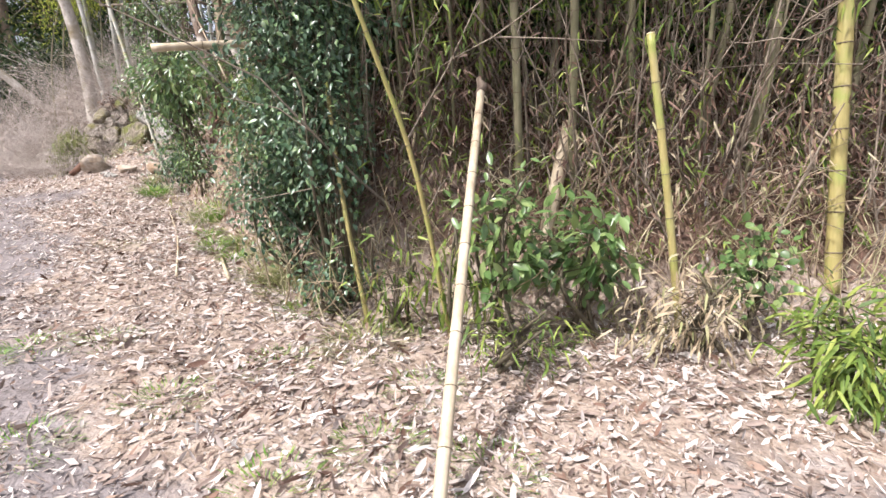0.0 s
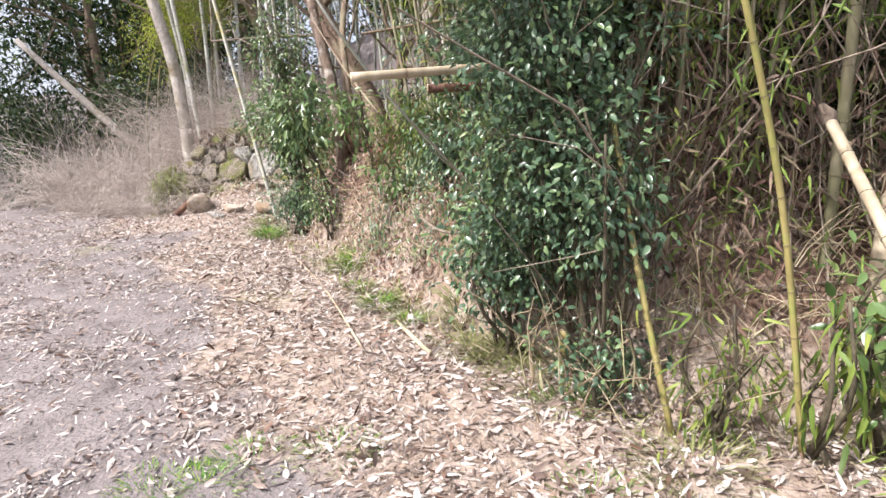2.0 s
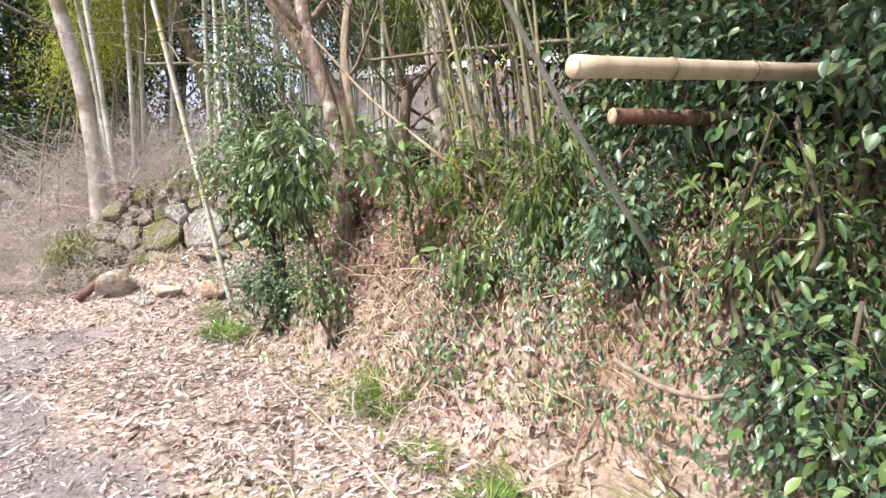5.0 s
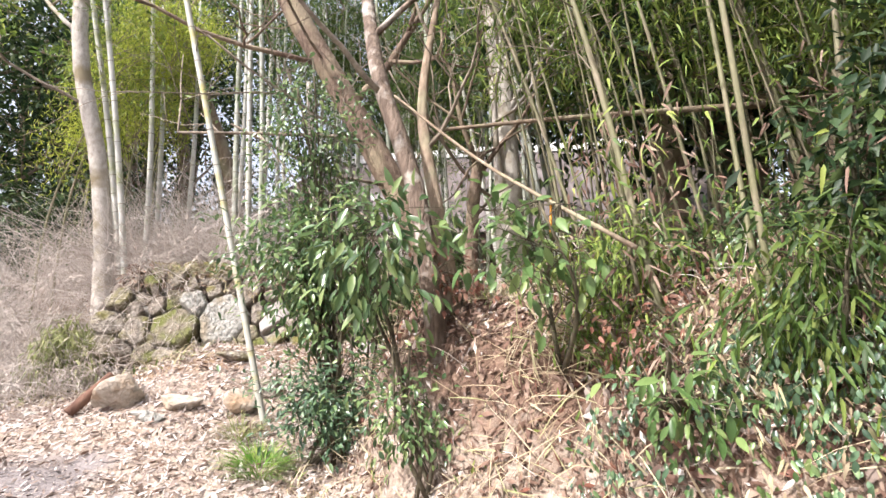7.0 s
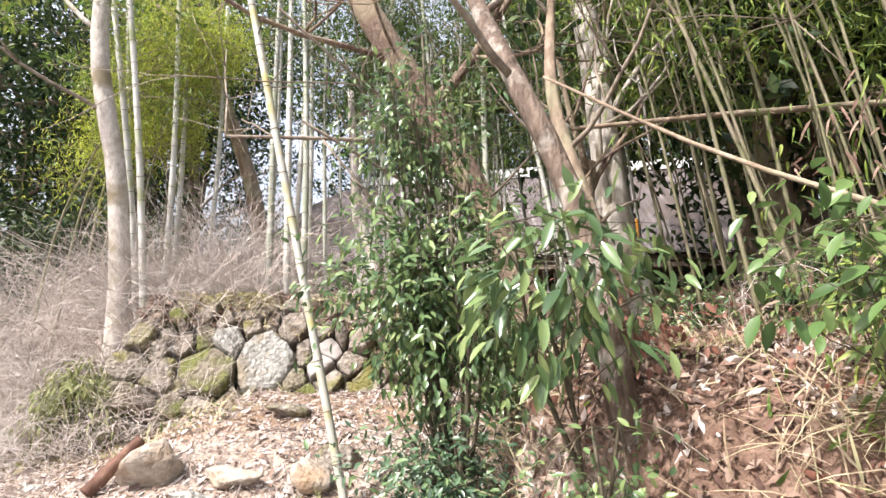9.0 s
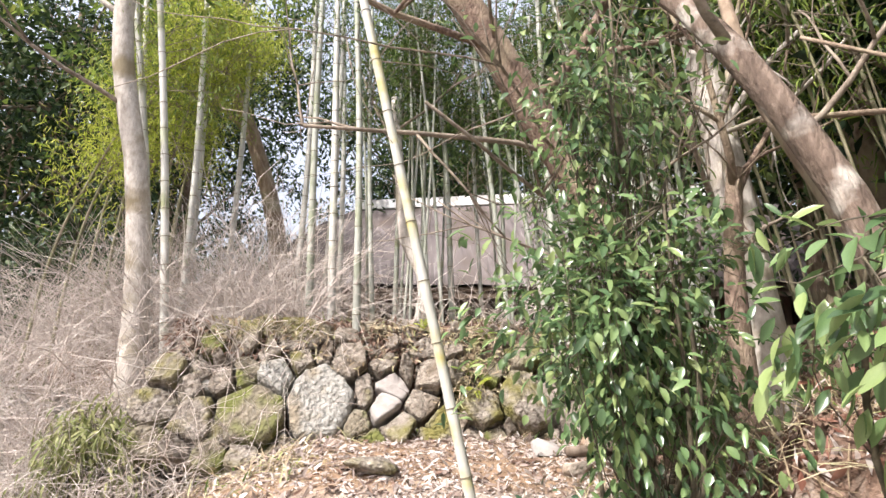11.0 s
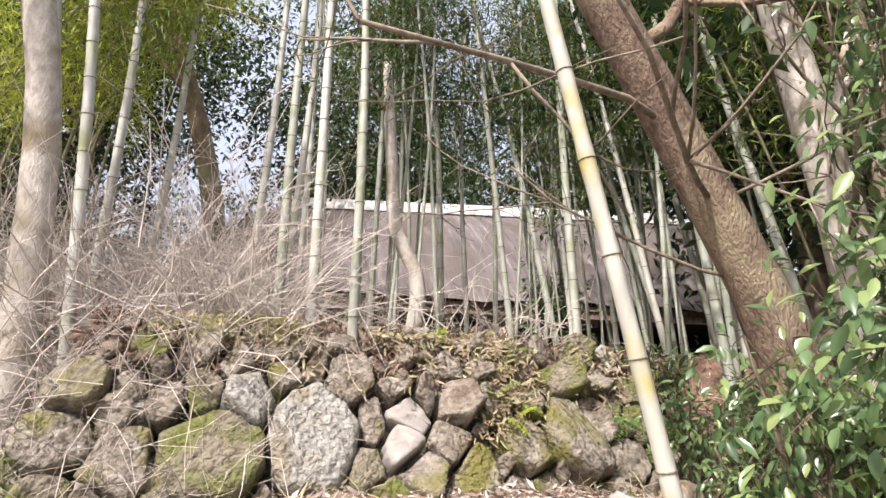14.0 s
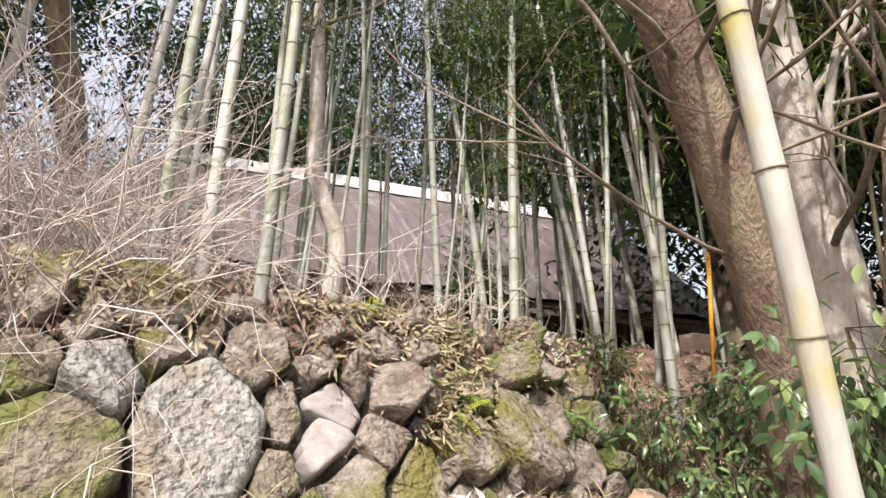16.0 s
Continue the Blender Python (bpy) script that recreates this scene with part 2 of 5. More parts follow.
def ground_material():
    """Trodden grey dirt, leaf mould and orange earth, mixed by the masks that the sheet carries."""
    m = surface("ground_soil", [(0.12, 0.085, 0.065), (0.24, 0.185, 0.145), (0.35, 0.285, 0.235), (0.44, 0.38, 0.325)], 0.92, 9, 0.9, 34, depth=0.03)
    n, l = m.node_tree.nodes, m.node_tree.links
    p = n["Principled BSDF"]
    col = p.inputs["Base Color"].links[0].from_socket
    tc = n.new("ShaderNodeTexCoord")
    for name, colours, scale in (("mould", [(0.07, 0.042, 0.03), (0.15, 0.095, 0.068), (0.25, 0.17, 0.125)], 8.0),
                                 ("trodden", [(0.09, 0.075, 0.07), (0.17, 0.148, 0.145), (0.20, 0.175, 0.172), (0.26, 0.232, 0.228)], 3.2),
                                 ("earth", [(0.15, 0.095, 0.06), (0.25, 0.17, 0.11), (0.34, 0.255, 0.18)], 6.0),
                                 ("green", [(0.13, 0.15, 0.04), (0.25, 0.26, 0.09)], 12.0)):
        at = n.new("ShaderNodeAttribute")
        at.attribute_name = name
        tex = n.new("ShaderNodeTexNoise")
        tex.inputs["Scale"].default_value, tex.inputs["Detail"].default_value = scale, 9
        tex.inputs["Roughness"].default_value = 0.7
        l.new(tc.outputs["Object"], tex.inputs["Vector"])
        r = ramp(n, colours)
        sp = n.new("ShaderNodeMapRange")
        sp.inputs["From Min"].default_value, sp.inputs["From Max"].default_value = 0.3, 0.7
        l.new(tex.outputs["Fac"], sp.inputs["Value"])
        l.new(sp.outputs[0], r.inputs[0])
        rough_edge = n.new("ShaderNodeMath")
        rough_edge.operation = "MULTIPLY_ADD"
        rough_edge.inputs[1].default_value = 1.0
        l.new(at.outputs["Fac"], rough_edge.inputs[0])
        off = n.new("ShaderNodeMath")
        off.operation = "SUBTRACT"
        off.inputs[1].default_value = 0.5
        l.new(tex.outputs["Fac"], off.inputs[0])
        l.new(off.outputs[0], rough_edge.inputs[2])
        cut = n.new("ShaderNodeMapRange")
        cut.inputs["From Min"].default_value, cut.inputs["From Max"].default_value = 0.35, 0.65
        l.new(rough_edge.outputs[0], cut.inputs["Value"])
        mx = n.new("ShaderNodeMix")
        mx.data_type = "RGBA"
        l.new(cut.outputs[0], mx.inputs["Factor"])
        l.new(col, mx.inputs["A"])
        l.new(r.outputs[0], mx.inputs["B"])
        col = mx.outputs["Result"]
    l.new(col, p.inputs["Base Color"])
    return m


M_GROUND = ground_material()

# ---- mesh helpers ----
rng = np.random.default_rng(7)


def raw_mesh(name, verts, faces, material, smooth=True):
    """faces: one array of triangles or quads, or a list of such arrays."""
    me = bpy.data.meshes.new(name)
    verts = np.asarray(verts, dtype=np.float32).reshape(-1, 3)
    groups = faces if isinstance(faces, list) else [faces]
    groups = [np.asarray(g, dtype=np.int32) for g in groups if len(g)]
    loops = np.concatenate([g.ravel() for g in groups])
    totals = np.concatenate([np.full(len(g), g.shape[1], dtype=np.int32) for g in groups])
    starts = np.concatenate(([0], np.cumsum(totals)[:-1])).astype(np.int32)
    me.vertices.add(len(verts))
    me.vertices.foreach_set("co", verts.ravel())
    me.loops.add(len(loops))
    me.loops.foreach_set("vertex_index", loops)
    me.polygons.add(len(totals))
    me.polygons.foreach_set("loop_start", starts)
    me.polygons.foreach_set("loop_total", totals)
    me.polygons.foreach_set("use_smooth", np.full(len(totals), smooth))
    me.update(calc_edges=True)
    me.materials.append(material)
    return me


def thing(name, label, category, at=(0, 0, 0), group="", kind=""):
    ob = new(name)
    ob.empty_display_size = 0.1
    ob.location = at
    ob["at"] = [float(c) for c in at]
    return tagged(ob, label, category, group, kind)


def part(name, verts, faces, material, parent, label="", smooth=True, kind=""):
    """One mesh part; its vertices are given in the world and kept relative to the thing's base."""
    at = np.array(parent["at"]) if "at" in parent.keys() else np.zeros(3)
    ob = new(name, raw_mesh(name, np.asarray(verts) - at, faces, material, smooth))
    ob.parent = parent
    return tagged(ob, label, "", "", kind)


def lone(name, verts, faces, material, label, category, smooth=True, kind="", group=""):
    ob = new(name, raw_mesh(name, verts, faces, material, smooth))
    return tagged(ob, label, category, group, kind)


def merge(pieces):
    vs, fs, k = [], {}, 0
    for v, f in pieces:
        for g in (f if isinstance(f, list) else [f]):
            g = np.asarray(g)
            if len(g):
                fs.setdefault(g.shape[1], []).append(g + k)
        vs.append(v)
        k += len(v)
    return np.concatenate(vs), [np.concatenate(g) for g in fs.values()]


def unit(a):
    return a / np.maximum(np.linalg.norm(a, axis=-1, keepdims=True), 1e-9)


def tube(points, radii, sides=8, wobble=0.0):
    """A closed round tube along points."""
    p, r = np.asarray(points, float), np.broadcast_to(np.asarray(radii, float), (len(points),))
    t = unit(np.gradient(p, axis=0))
    ref = np.array([0.31, 0.2, 0.93]) if abs(t[0] @ [0.31, 0.2, 0.93]) < 0.9 else np.array([1.0, 0.1, 0])
    a = unit(np.cross(t, ref))
    b = np.cross(t, a)
    ang = np.arange(sides) * 2 * np.pi / sides
    ring = a[:, None] * np.cos(ang)[None, :, None] + b[:, None] * np.sin(ang)[None, :, None]
    rr = r[:, None, None] * (1 + wobble * rng.normal(size=(len(p), sides, 1)))
    v = (p[:, None] + ring * rr).reshape(-1, 3)
    i, j = np.meshgrid(np.arange(len(p) - 1), np.arange(sides), indexing="ij")
    k = (j + 1) % sides
    q = np.stack([i * sides + j, i * sides + k, (i + 1) * sides + k, (i + 1) * sides + j], -1).reshape(-1, 4)
    v = np.concatenate([v, p[:1], p[-1:]])
    n = len(p) * sides
    js = np.arange(sides)
    caps = np.concatenate([np.stack([np.full(sides, n), (js + 1) % sides, js], -1),
                           np.stack([np.full(sides, n + 1), n - sides + js, n - sides + (js + 1) % sides], -1)])
    return v, [q, caps]


def spline(points, n):
    """A smooth line of n points through a few."""
    p = np.asarray(points, float)
    s = np.concatenate(([0], np.cumsum(np.linalg.norm(np.diff(p, axis=0), axis=1))))
    g = np.gradient(p, s, axis=0) if len(p) > 2 else np.repeat((p[1:] - p[:1]) / s[-1], 2, 0)
    x = np.linspace(0, s[-1], n)
    i = np.clip(np.searchsorted(s, x, side="right") - 1, 0, len(p) - 2)
    h = (s[i + 1] - s[i])[:, None]
    u = (x - s[i])[:, None] / h
    return ((2 * u**3 - 3 * u**2 + 1) * p[i] + (u**3 - 2 * u**2 + u) * h * g[i]
            + (3 * u**2 - 2 * u**3) * p[i + 1] + (u**3 - u**2) * h * g[i + 1])


# leaf shapes: x across, y along, z up; one unit long and wide
def leaf_shape(stations, fold, droop, curl=0.0):
    v, f = [(0, 0, 0, 0)], []
    for y, w in stations:
        z = -droop * y * y
        v += [(-w / 2, y, fold * w, z), (0, y, 0, z), (w / 2, y, fold * w - curl * w, z)]
    v.append((0, 1, 0, -droop))
    m = len(stations)
    f += [(0, 2, 1), (0, 3, 2)]
    for k in range(m - 1):
        a, b = 1 + 3 * k, 4 + 3 * k
        f += [(a, a + 1, b + 1), (a, b + 1, b), (a + 1, a + 2, b + 2), (a + 1, b + 2, b + 1)]
    a, tip = 1 + 3 * (m - 1), len(v) - 1
    f += [(a, a + 1, tip), (a + 1, a + 2, tip)]
    return np.array(v, float), np.array(f)


BROAD = leaf_shape([(0.22, 0.75), (0.5, 1.0), (0.78, 0.65)], 0.22, 0.2)
BLADE = leaf_shape([(0.2, 1.0), (0.6, 0.8)], 0.15, 0.35)
CURLED = leaf_shape([(0.2, 0.9), (0.7, 0.8)], 0.55, -0.25, 0.7)
CURLED_B = leaf_shape([(0.45, 1.0)], -0.35, 0.3, -0.3)
GRASS = leaf_shape([(0.33, 1.0), (0.7, 0.7)], 0.1, 0.8)
KITE = np.array([(0, 1, 2), (0, 2, 3)])
CLUMP = np.array([(0, 0, 0, 0), (0.5, 0.5, 0.12, -0.05), (0, 1, 0, -0.2), (-0.5, 0.5, 0.12, -0.05)]), KITE
SLIM = np.array([(0, 0, 0, 0), (0.5, 0.35, 0.12, -0.04), (0, 1, 0, -0.3), (-0.5, 0.35, 0.12, -0.04)]), KITE


def strew(shape, pos, along, up, length, width):
    """Copies of a leaf shape: where, which way it points, which way is its face."""
    v, f = shape
    n = len(pos)
    y = unit(along)
    x = unit(np.cross(y, up))
    z = np.cross(x, y)
    length, width = np.broadcast_to(length, (n,))[:, None, None], np.broadcast_to(width, (n,))[:, None, None]
    out = (pos[:, None] + x[:, None] * v[None, :, :1] * width + y[:, None] * v[None, :, 1:2] * length
           + z[:, None] * (v[None, :, 2:3] * width + v[None, :, 3:] * length))
    return out.reshape(-1, 3), (f[None] + (np.arange(n) * len(v))[:, None, None]).reshape(-1, 3)


def rand_dir(n, flat=0.0):
    d = rng.normal(size=(n, 3))
    d[:, 2] *= 1 - flat
    return unit(d)


# ---- ground ----
# foot of the bank, from behind on the right to far ahead on the left: x, y, height of the cut, width of the cut, slope above it
FOOT = np.array([(16, 1.0, 0.5, 0.5, 0.9), (8, 3.0, 0.35, 0.4, 0.95), (3, 3.65, 0.35, 0.4, 0.95), (1.2, 3.5, 0.3, 0.4, 0.95), (-0.45, 3.65, 0.4, 0.3, 1.0),
                 (-1.66, 5.08, 0.95, 0.3, 1.0), (-2.96, 6.85, 0.95, 0.4, 0.95), (-4.15, 8.55, 1.15, 0.45, 0.95), (-3.7, 10.2, 0.35, 0.5, 0.6),
                 (-3.0, 11.6, 0.45, 0.4, 0.8), (-4.4, 11.7, 0.8, 0.66, 0.35), (-7.3, 11.74, 0.88, 0.70, 0.3), (-10.6, 14.4, 1.1, 0.7, 0.5),
                 (-16, 22, 0.6, 0.8, 0.5), (-24, 34, 0.6, 0.8, 0.5)])


def smooth01(x):
    x = np.clip(x, 0, 1)
    return x * x * (3 - 2 * x)


def lumps(x, y, scale, seed=0.0):
    return (np.sin(x * scale * 1.31 + y * scale * 0.7 + seed) * np.cos(y * scale * 1.13 - x * scale * 0.41 + 1.7 * seed)
            + 0.5 * np.sin(x * scale * 2.7 - y * scale * 2.1 + 3.1 * seed) * np.sin(y * scale * 2.9 + x * scale * 1.9 + seed))


def bank(x, y):
    """Signed distance past the bank's foot, and the foot's own numbers there."""
    best = np.full(x.shape, 1e9)
    side = np.ones(x.shape)
    info = np.zeros(x.shape + (3,))
    for a, b in zip(FOOT[:-1], FOOT[1:]):
        d = b[:2] - a[:2]
        u = np.clip(((x - a[0]) * d[0] + (y - a[1]) * d[1]) / (d @ d), 0, 1)
        px, py = x - a[0] - u * d[0], y - a[1] - u * d[1]
        dist = np.hypot(px, py)
        near = dist < best - 1e-6
        best = np.where(near, dist, best)
        side = np.where(near, np.sign(d[0] * py - d[1] * px), side)
        info[near] = (a[2:] + u[..., None] * (b[2:] - a[2:]))[near]
    return -best * side, info


def height(x, y):
    x, y = np.asarray(x, float), np.asarray(y, float)
    far = np.clip(y, -6, 15)
    z = 0.092 * far + 0.02 * np.clip(y - 15, 0, 30)
    # a gentle apron of earth under the stone wall
    z = z + 0.72 * smooth01((y - 8.2) / 3.2) * smooth01((-2.6 - x) / 1.0) * smooth01((x + 8.0) / 2.2) * (y < 30)
    # the lane falls away past its crest
    z = z - 0.22 * np.clip(-12.3 - x, 0, 14) * smooth01((20 - y) / 6) - 0.03 * np.clip(-x - 6, 0, 30) * smooth01((4 - y) / 6)
    d, info = bank(x, y)
    cut, width, slope = info[..., 0], info[..., 1], info[..., 2]
    rise = cut * smooth01(d / width) + slope * np.clip(d - 0.6 * width, 0, None)
    top = 2.2 + 0.75 * smooth01((y - 8.8) / 1.6) + 2.1 * smooth01((x + 2.2) / 2.2) * smooth01((6.9 - y) / 1.3) + 0.02 * np.clip(d, 0, 60)
    up = z + np.clip(rise, 0, None)
    over = up - top
    up = np.where((d > 0) & (over > 0), np.maximum(top, z) + 0.12 * np.tanh(over), up)
    # wooded hill behind
    up = up + 9 * smooth01((y - 30) / 40) + 6 * smooth01((x - 6) / 18) + 3 * smooth01((-18 - x) / 30)
    rough = 0.015 + 0.05 * smooth01(d / 0.5)
    return up + rough * lumps(x, y, 2.3) + 0.012 * lumps(x, y, 7.0, 2.0)


def track(x, y):
    """How far the trodden part of the lane reaches: 1 in the wheel tracks."""
    d, _ = bank(x, y)
    side = d + 1.75 + 0.3 * lumps(x, y, 1.1, 4.0)
    apron = smooth01((y - 8.4) / 1.2) * smooth01((x + 9.0) / 1.5)
    return smooth01((-side + 0.6) / 1.2) * (1 - 0.25 * smooth01(1 - np.abs(side + 1.5) / 0.5)) * (1 - 0.85 * apron)


def build_ground():
    def axis(lo, hi, step, reach):
        out = [1]
        while sum(out) < reach:
            out.append(out[-1] * 1.35)
        out = np.cumsum(out)
        return np.concatenate((lo - out[::-1], np.arange(lo, hi, step), hi + out))
    gx, gy = axis(-13, 6, 0.085, 600), axis(-3, 16, 0.085, 600)
    x, y = np.meshgrid(gx, gy)
    z = height(x, y)
    n = len(gx)
    i, j = np.meshgrid(np.arange(len(gy) - 1), np.arange(n - 1), indexing="ij")
    q = np.stack([i * n + j, i * n + j + 1, (i + 1) * n + j + 1, (i + 1) * n + j], -1).reshape(-1, 4)
    me = raw_mesh("ground", np.stack([x, y, z], -1).reshape(-1, 3), q, M_GROUND)
    d, info = bank(x, y)
    masks = {"trodden": track(x, y),
             "earth": smooth01((d + 0.05) / 0.2) * smooth01((1.0 - d) / 0.4) * (0.35 + 0.4 * lumps(x, y, 1.9, 1.0)) * smooth01((6.2 - y) / 0.6) * (y > 4)
             + 0.9 * smooth01((y - 10.2) / 0.5) * smooth01((-d + 0.15) / 0.1) * (x > -7.5) * (x < -3.2),
             "mould": smooth01((d - 0.1) / 0.3) * (0.75 + 0.25 * lumps(x, y, 1.4, 7.0)),
             "green": 0.42 * smooth01(lumps(x, y, 0.9, 5.0) - 0.35) * smooth01((-d - 0.3) / 0.4)}
    for key, value in masks.items():
        me.attributes.new(key, "FLOAT", "POINT").data.foreach_set("value", np.clip(value, 0, 1).astype(np.float32).ravel())
    me.validate()
    tagged(new("ground", me), "bare lane of grey dirt beside a leaf-strewn earth bank", "ground", kind="structure")


build_ground()


def on_ground(n, x0, x1, y0, y1):
    x, y = rng.uniform(x0, x1, n), rng.uniform(y0, y1, n)
    z = height(x, y)
    e = 0.06
    nx, ny = (height(x - e, y) - height(x + e, y)) / (2 * e), (height(x, y - e) - height(x, y + e)) / (2 * e)
    return np.stack([x, y, z], -1), unit(np.stack([nx, ny, np.ones(n)], -1))


def H(x, y):
    return float(height(np.array([x]), np.array([y]))[0])


def litter():
    """Fallen bamboo leaves and sheaths: thick along the bank's foot, thin and in drifts on the trodden lane."""
    # past the foot, pale leaves give way to dark brown ones that imitate shade
    for name, mat, count, keep in (("leaf_litter", M_LITTER, 430000, lambda d, t, k: np.where(d > 0.15, 0.05, (1 - 0.82 * t * (1 - 0.85 * k)))),
                                   ("brown_leaf_litter", M_LITTER_BROWN, 160000, lambda d, t, k: np.where(d > 0.1, 0.95, 0.30 * (1 - t) + 0.16 * k))):
        pos, nor = on_ground(count, -11, 4.5, 0.6, 14.0)
        x, y = pos[:, 0], pos[:, 1]
        d, _ = bank(x, y)
        drift = smooth01(lumps(x, y, 2.6, 8.0) * 0.9 + 0.6 * lumps(x, y, 6.5, 3.0) + 0.25)
        ok = (rng.random(count) < keep(d, track(x, y), drift) * (0.75 + 0.25 * lumps(x, y, 3.0, 3.0))) & (d < 2.6) & (d > -4.5)
        pos, nor = pos[ok], nor[ok]
        n = len(pos)
        along = unit(np.cross(nor, rand_dir(n)) + 0.34 * rand_dir(n))
        face = unit(nor + 0.75 * rand_dir(n))
        length = 0.022 + 0.085 * rng.random(n) ** 1.8 + 0.05 * (rng.random(n) < 0.06)
        width = np.minimum(length * rng.uniform(0.12, 0.48, n), 0.013 + 0.024 * rng.random(n) ** 2)
        small = 1 - 0.2 * track(pos[:, 0], pos[:, 1])
        length, width = length * small, width * small
        half = rng.random(n) < 0.3
        pos = pos + nor * rng.uniform(0.003, 0.022, n)[:, None]
        v, f = merge([strew(CURLED, pos[half], along[half], face[half], length[half], width[half]),
                      strew(CURLED_B, pos[~half], along[~half], face[~half], length[~half], width[~half])])
        lone(name, v, f, mat, "dry tan bamboo leaves and sheaths strewn over the ground" if mat is M_LITTER else "brown curled dead leaves lying on the bank",
             "leaf litter", kind="stuff")


litter()


def bank_leaves():
    """A thick coat of brown and reddish fallen leaves on the bank beside the shrub."""
    for name, mat, count, label in (("bank_leaf_litter", M_LITTER_BROWN, 15000, "brown dead leaves lying thick on the bank"),
                                    ("pale_bank_leaf_litter", M_LITTER, 5000, "pale dry leaves caught on the bank"),
                                    ("red_bank_leaf_litter", M_RED, 2600, "reddish withered leaves lying on the bank")):
        pos, nor = on_ground(count * 4, -4.8, -0.8, 5.6, 10.2)
        d, _ = bank(pos[:, 0], pos[:, 1])
        ok = (d > 0.0) & (d < 2.6) & (lumps(pos[:, 0], pos[:, 1], 2.2, len(name)) > -0.45)
        pos, nor = pos[ok][:count], nor[ok][:count]
        m = len(pos)
        along = unit(np.cross(nor, rand_dir(m)) + 0.4 * rand_dir(m) + [0, 0, -0.3])
        length = rng.uniform(0.04, 0.12, m)
        v, f = strew(CURLED_B, pos + nor * rng.uniform(0.004, 0.04, m)[:, None], along, unit(nor + 0.7 * rand_dir(m)), length, length * rng.uniform(0.15, 0.4, m))
        lone(name, v, f, mat, label, "leaf litter", kind="stuff")
    pos, nor = on_ground(9000, -4.8, -1.0, 5.6, 10.2)
    d, _ = bank(pos[:, 0], pos[:, 1])
    ok = (d > 0.05) & (d < 1.1) & (lumps(pos[:, 0], pos[:, 1], 2.9, 1.0) > 0.0)
    pos, nor = pos[ok], nor[ok]
    m = len(pos)
    v, f = strew(GRASS, pos, unit(nor * 0.8 + [0, 0, 0.3] + 0.6 * rand_dir(m)), unit(nor + [0, 0, 0.6] + 0.2 * rand_dir(m)), rng.uniform(0.12, 0.34, m), rng.uniform(0.004, 0.010, m))
    lone("overhanging_grass", v, f, M_STRAW, "dry grass hanging down over the bank", "grass", kind="stuff")


bank_leaves()


def bank_straw():
    pos, nor = on_ground(42000, -8.5, 4.0, 1.0, 13.5)
    d, _ = bank(pos[:, 0], pos[:, 1])
    ok = (d > np.where(pos[:, 0] < -6.0, -1.2, -0.35)) & (d < 1.6) & (rng.random(len(d)) < 0.55 + 0.4 * lumps(pos[:, 0], pos[:, 1], 1.6, 6.0))
    pos, nor = pos[ok], nor[ok]
    n = len(pos)
    along = unit(np.array([0, 0, 0.7]) + 0.9 * rand_dir(n) + 0.3 * nor)
    v, f = strew(GRASS, pos, along, unit(nor + 0.3 * rand_dir(n)), rng.uniform(0.08, 0.28, n), rng.uniform(0.005, 0.014, n))
    lone("dry_grass", v, f, M_STRAW, "dry straw-coloured grass hanging on the bank", "grass", kind="stuff")
    ok = rng.random(n) < 0.32
    m = int(ok.sum())
    v, f = strew(BLADE, pos[ok], unit(np.array([0, 0, 0.6]) + rand_dir(m)), unit(nor[ok] + 0.5 * rand_dir(m)), rng.uniform(0.06, 0.17, m), rng.uniform(0.010, 0.022, m))
    lone("bank_weeds", v, f, M_BAMLEAF, "low green dwarf bamboo and weeds on the bank", "weeds", kind="stuff")


bank_straw()


def dead_curtain():
    """Dead bamboo leaves and sheaths that hang in the thicket over the first bank."""
    # the dead leaves' dark brown also paints in the gloom of the thicket
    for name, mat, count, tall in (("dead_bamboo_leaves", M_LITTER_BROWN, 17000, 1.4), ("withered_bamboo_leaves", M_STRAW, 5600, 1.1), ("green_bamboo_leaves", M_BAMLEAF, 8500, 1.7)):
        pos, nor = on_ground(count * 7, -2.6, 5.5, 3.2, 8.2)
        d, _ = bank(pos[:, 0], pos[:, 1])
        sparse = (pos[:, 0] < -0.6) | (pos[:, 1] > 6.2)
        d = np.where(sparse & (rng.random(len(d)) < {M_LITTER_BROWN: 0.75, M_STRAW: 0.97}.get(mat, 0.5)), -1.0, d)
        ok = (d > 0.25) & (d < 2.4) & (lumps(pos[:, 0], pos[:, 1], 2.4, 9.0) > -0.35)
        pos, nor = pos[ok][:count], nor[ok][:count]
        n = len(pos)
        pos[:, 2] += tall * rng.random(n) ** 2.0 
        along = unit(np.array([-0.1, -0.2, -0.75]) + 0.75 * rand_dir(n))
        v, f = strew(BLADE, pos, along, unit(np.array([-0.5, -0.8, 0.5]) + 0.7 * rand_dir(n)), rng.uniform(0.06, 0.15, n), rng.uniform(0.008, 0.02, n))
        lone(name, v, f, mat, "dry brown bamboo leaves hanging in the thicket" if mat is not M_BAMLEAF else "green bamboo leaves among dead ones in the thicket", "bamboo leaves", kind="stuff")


dead_curtain()


# ---- bamboo ----
def ring_mesh(material):
    a = np.arange(10) * 2 * np.pi / 10
    rows = [(0.98, -0.3), (1.12, 0.0), (0.98, 0.3)]
    v = np.array([(r * math.cos(t), r * math.sin(t), z) for r, z in rows for t in a])
    f = [(k * 10 + j, k * 10 + (j + 1) % 10, (k + 1) * 10 + (j + 1) % 10, (k + 1) * 10 + j) for k in range(2) for j in range(10)]
    return raw_mesh("node_ring", v, np.array(f), material)


RING = ring_mesh(M_NODE)


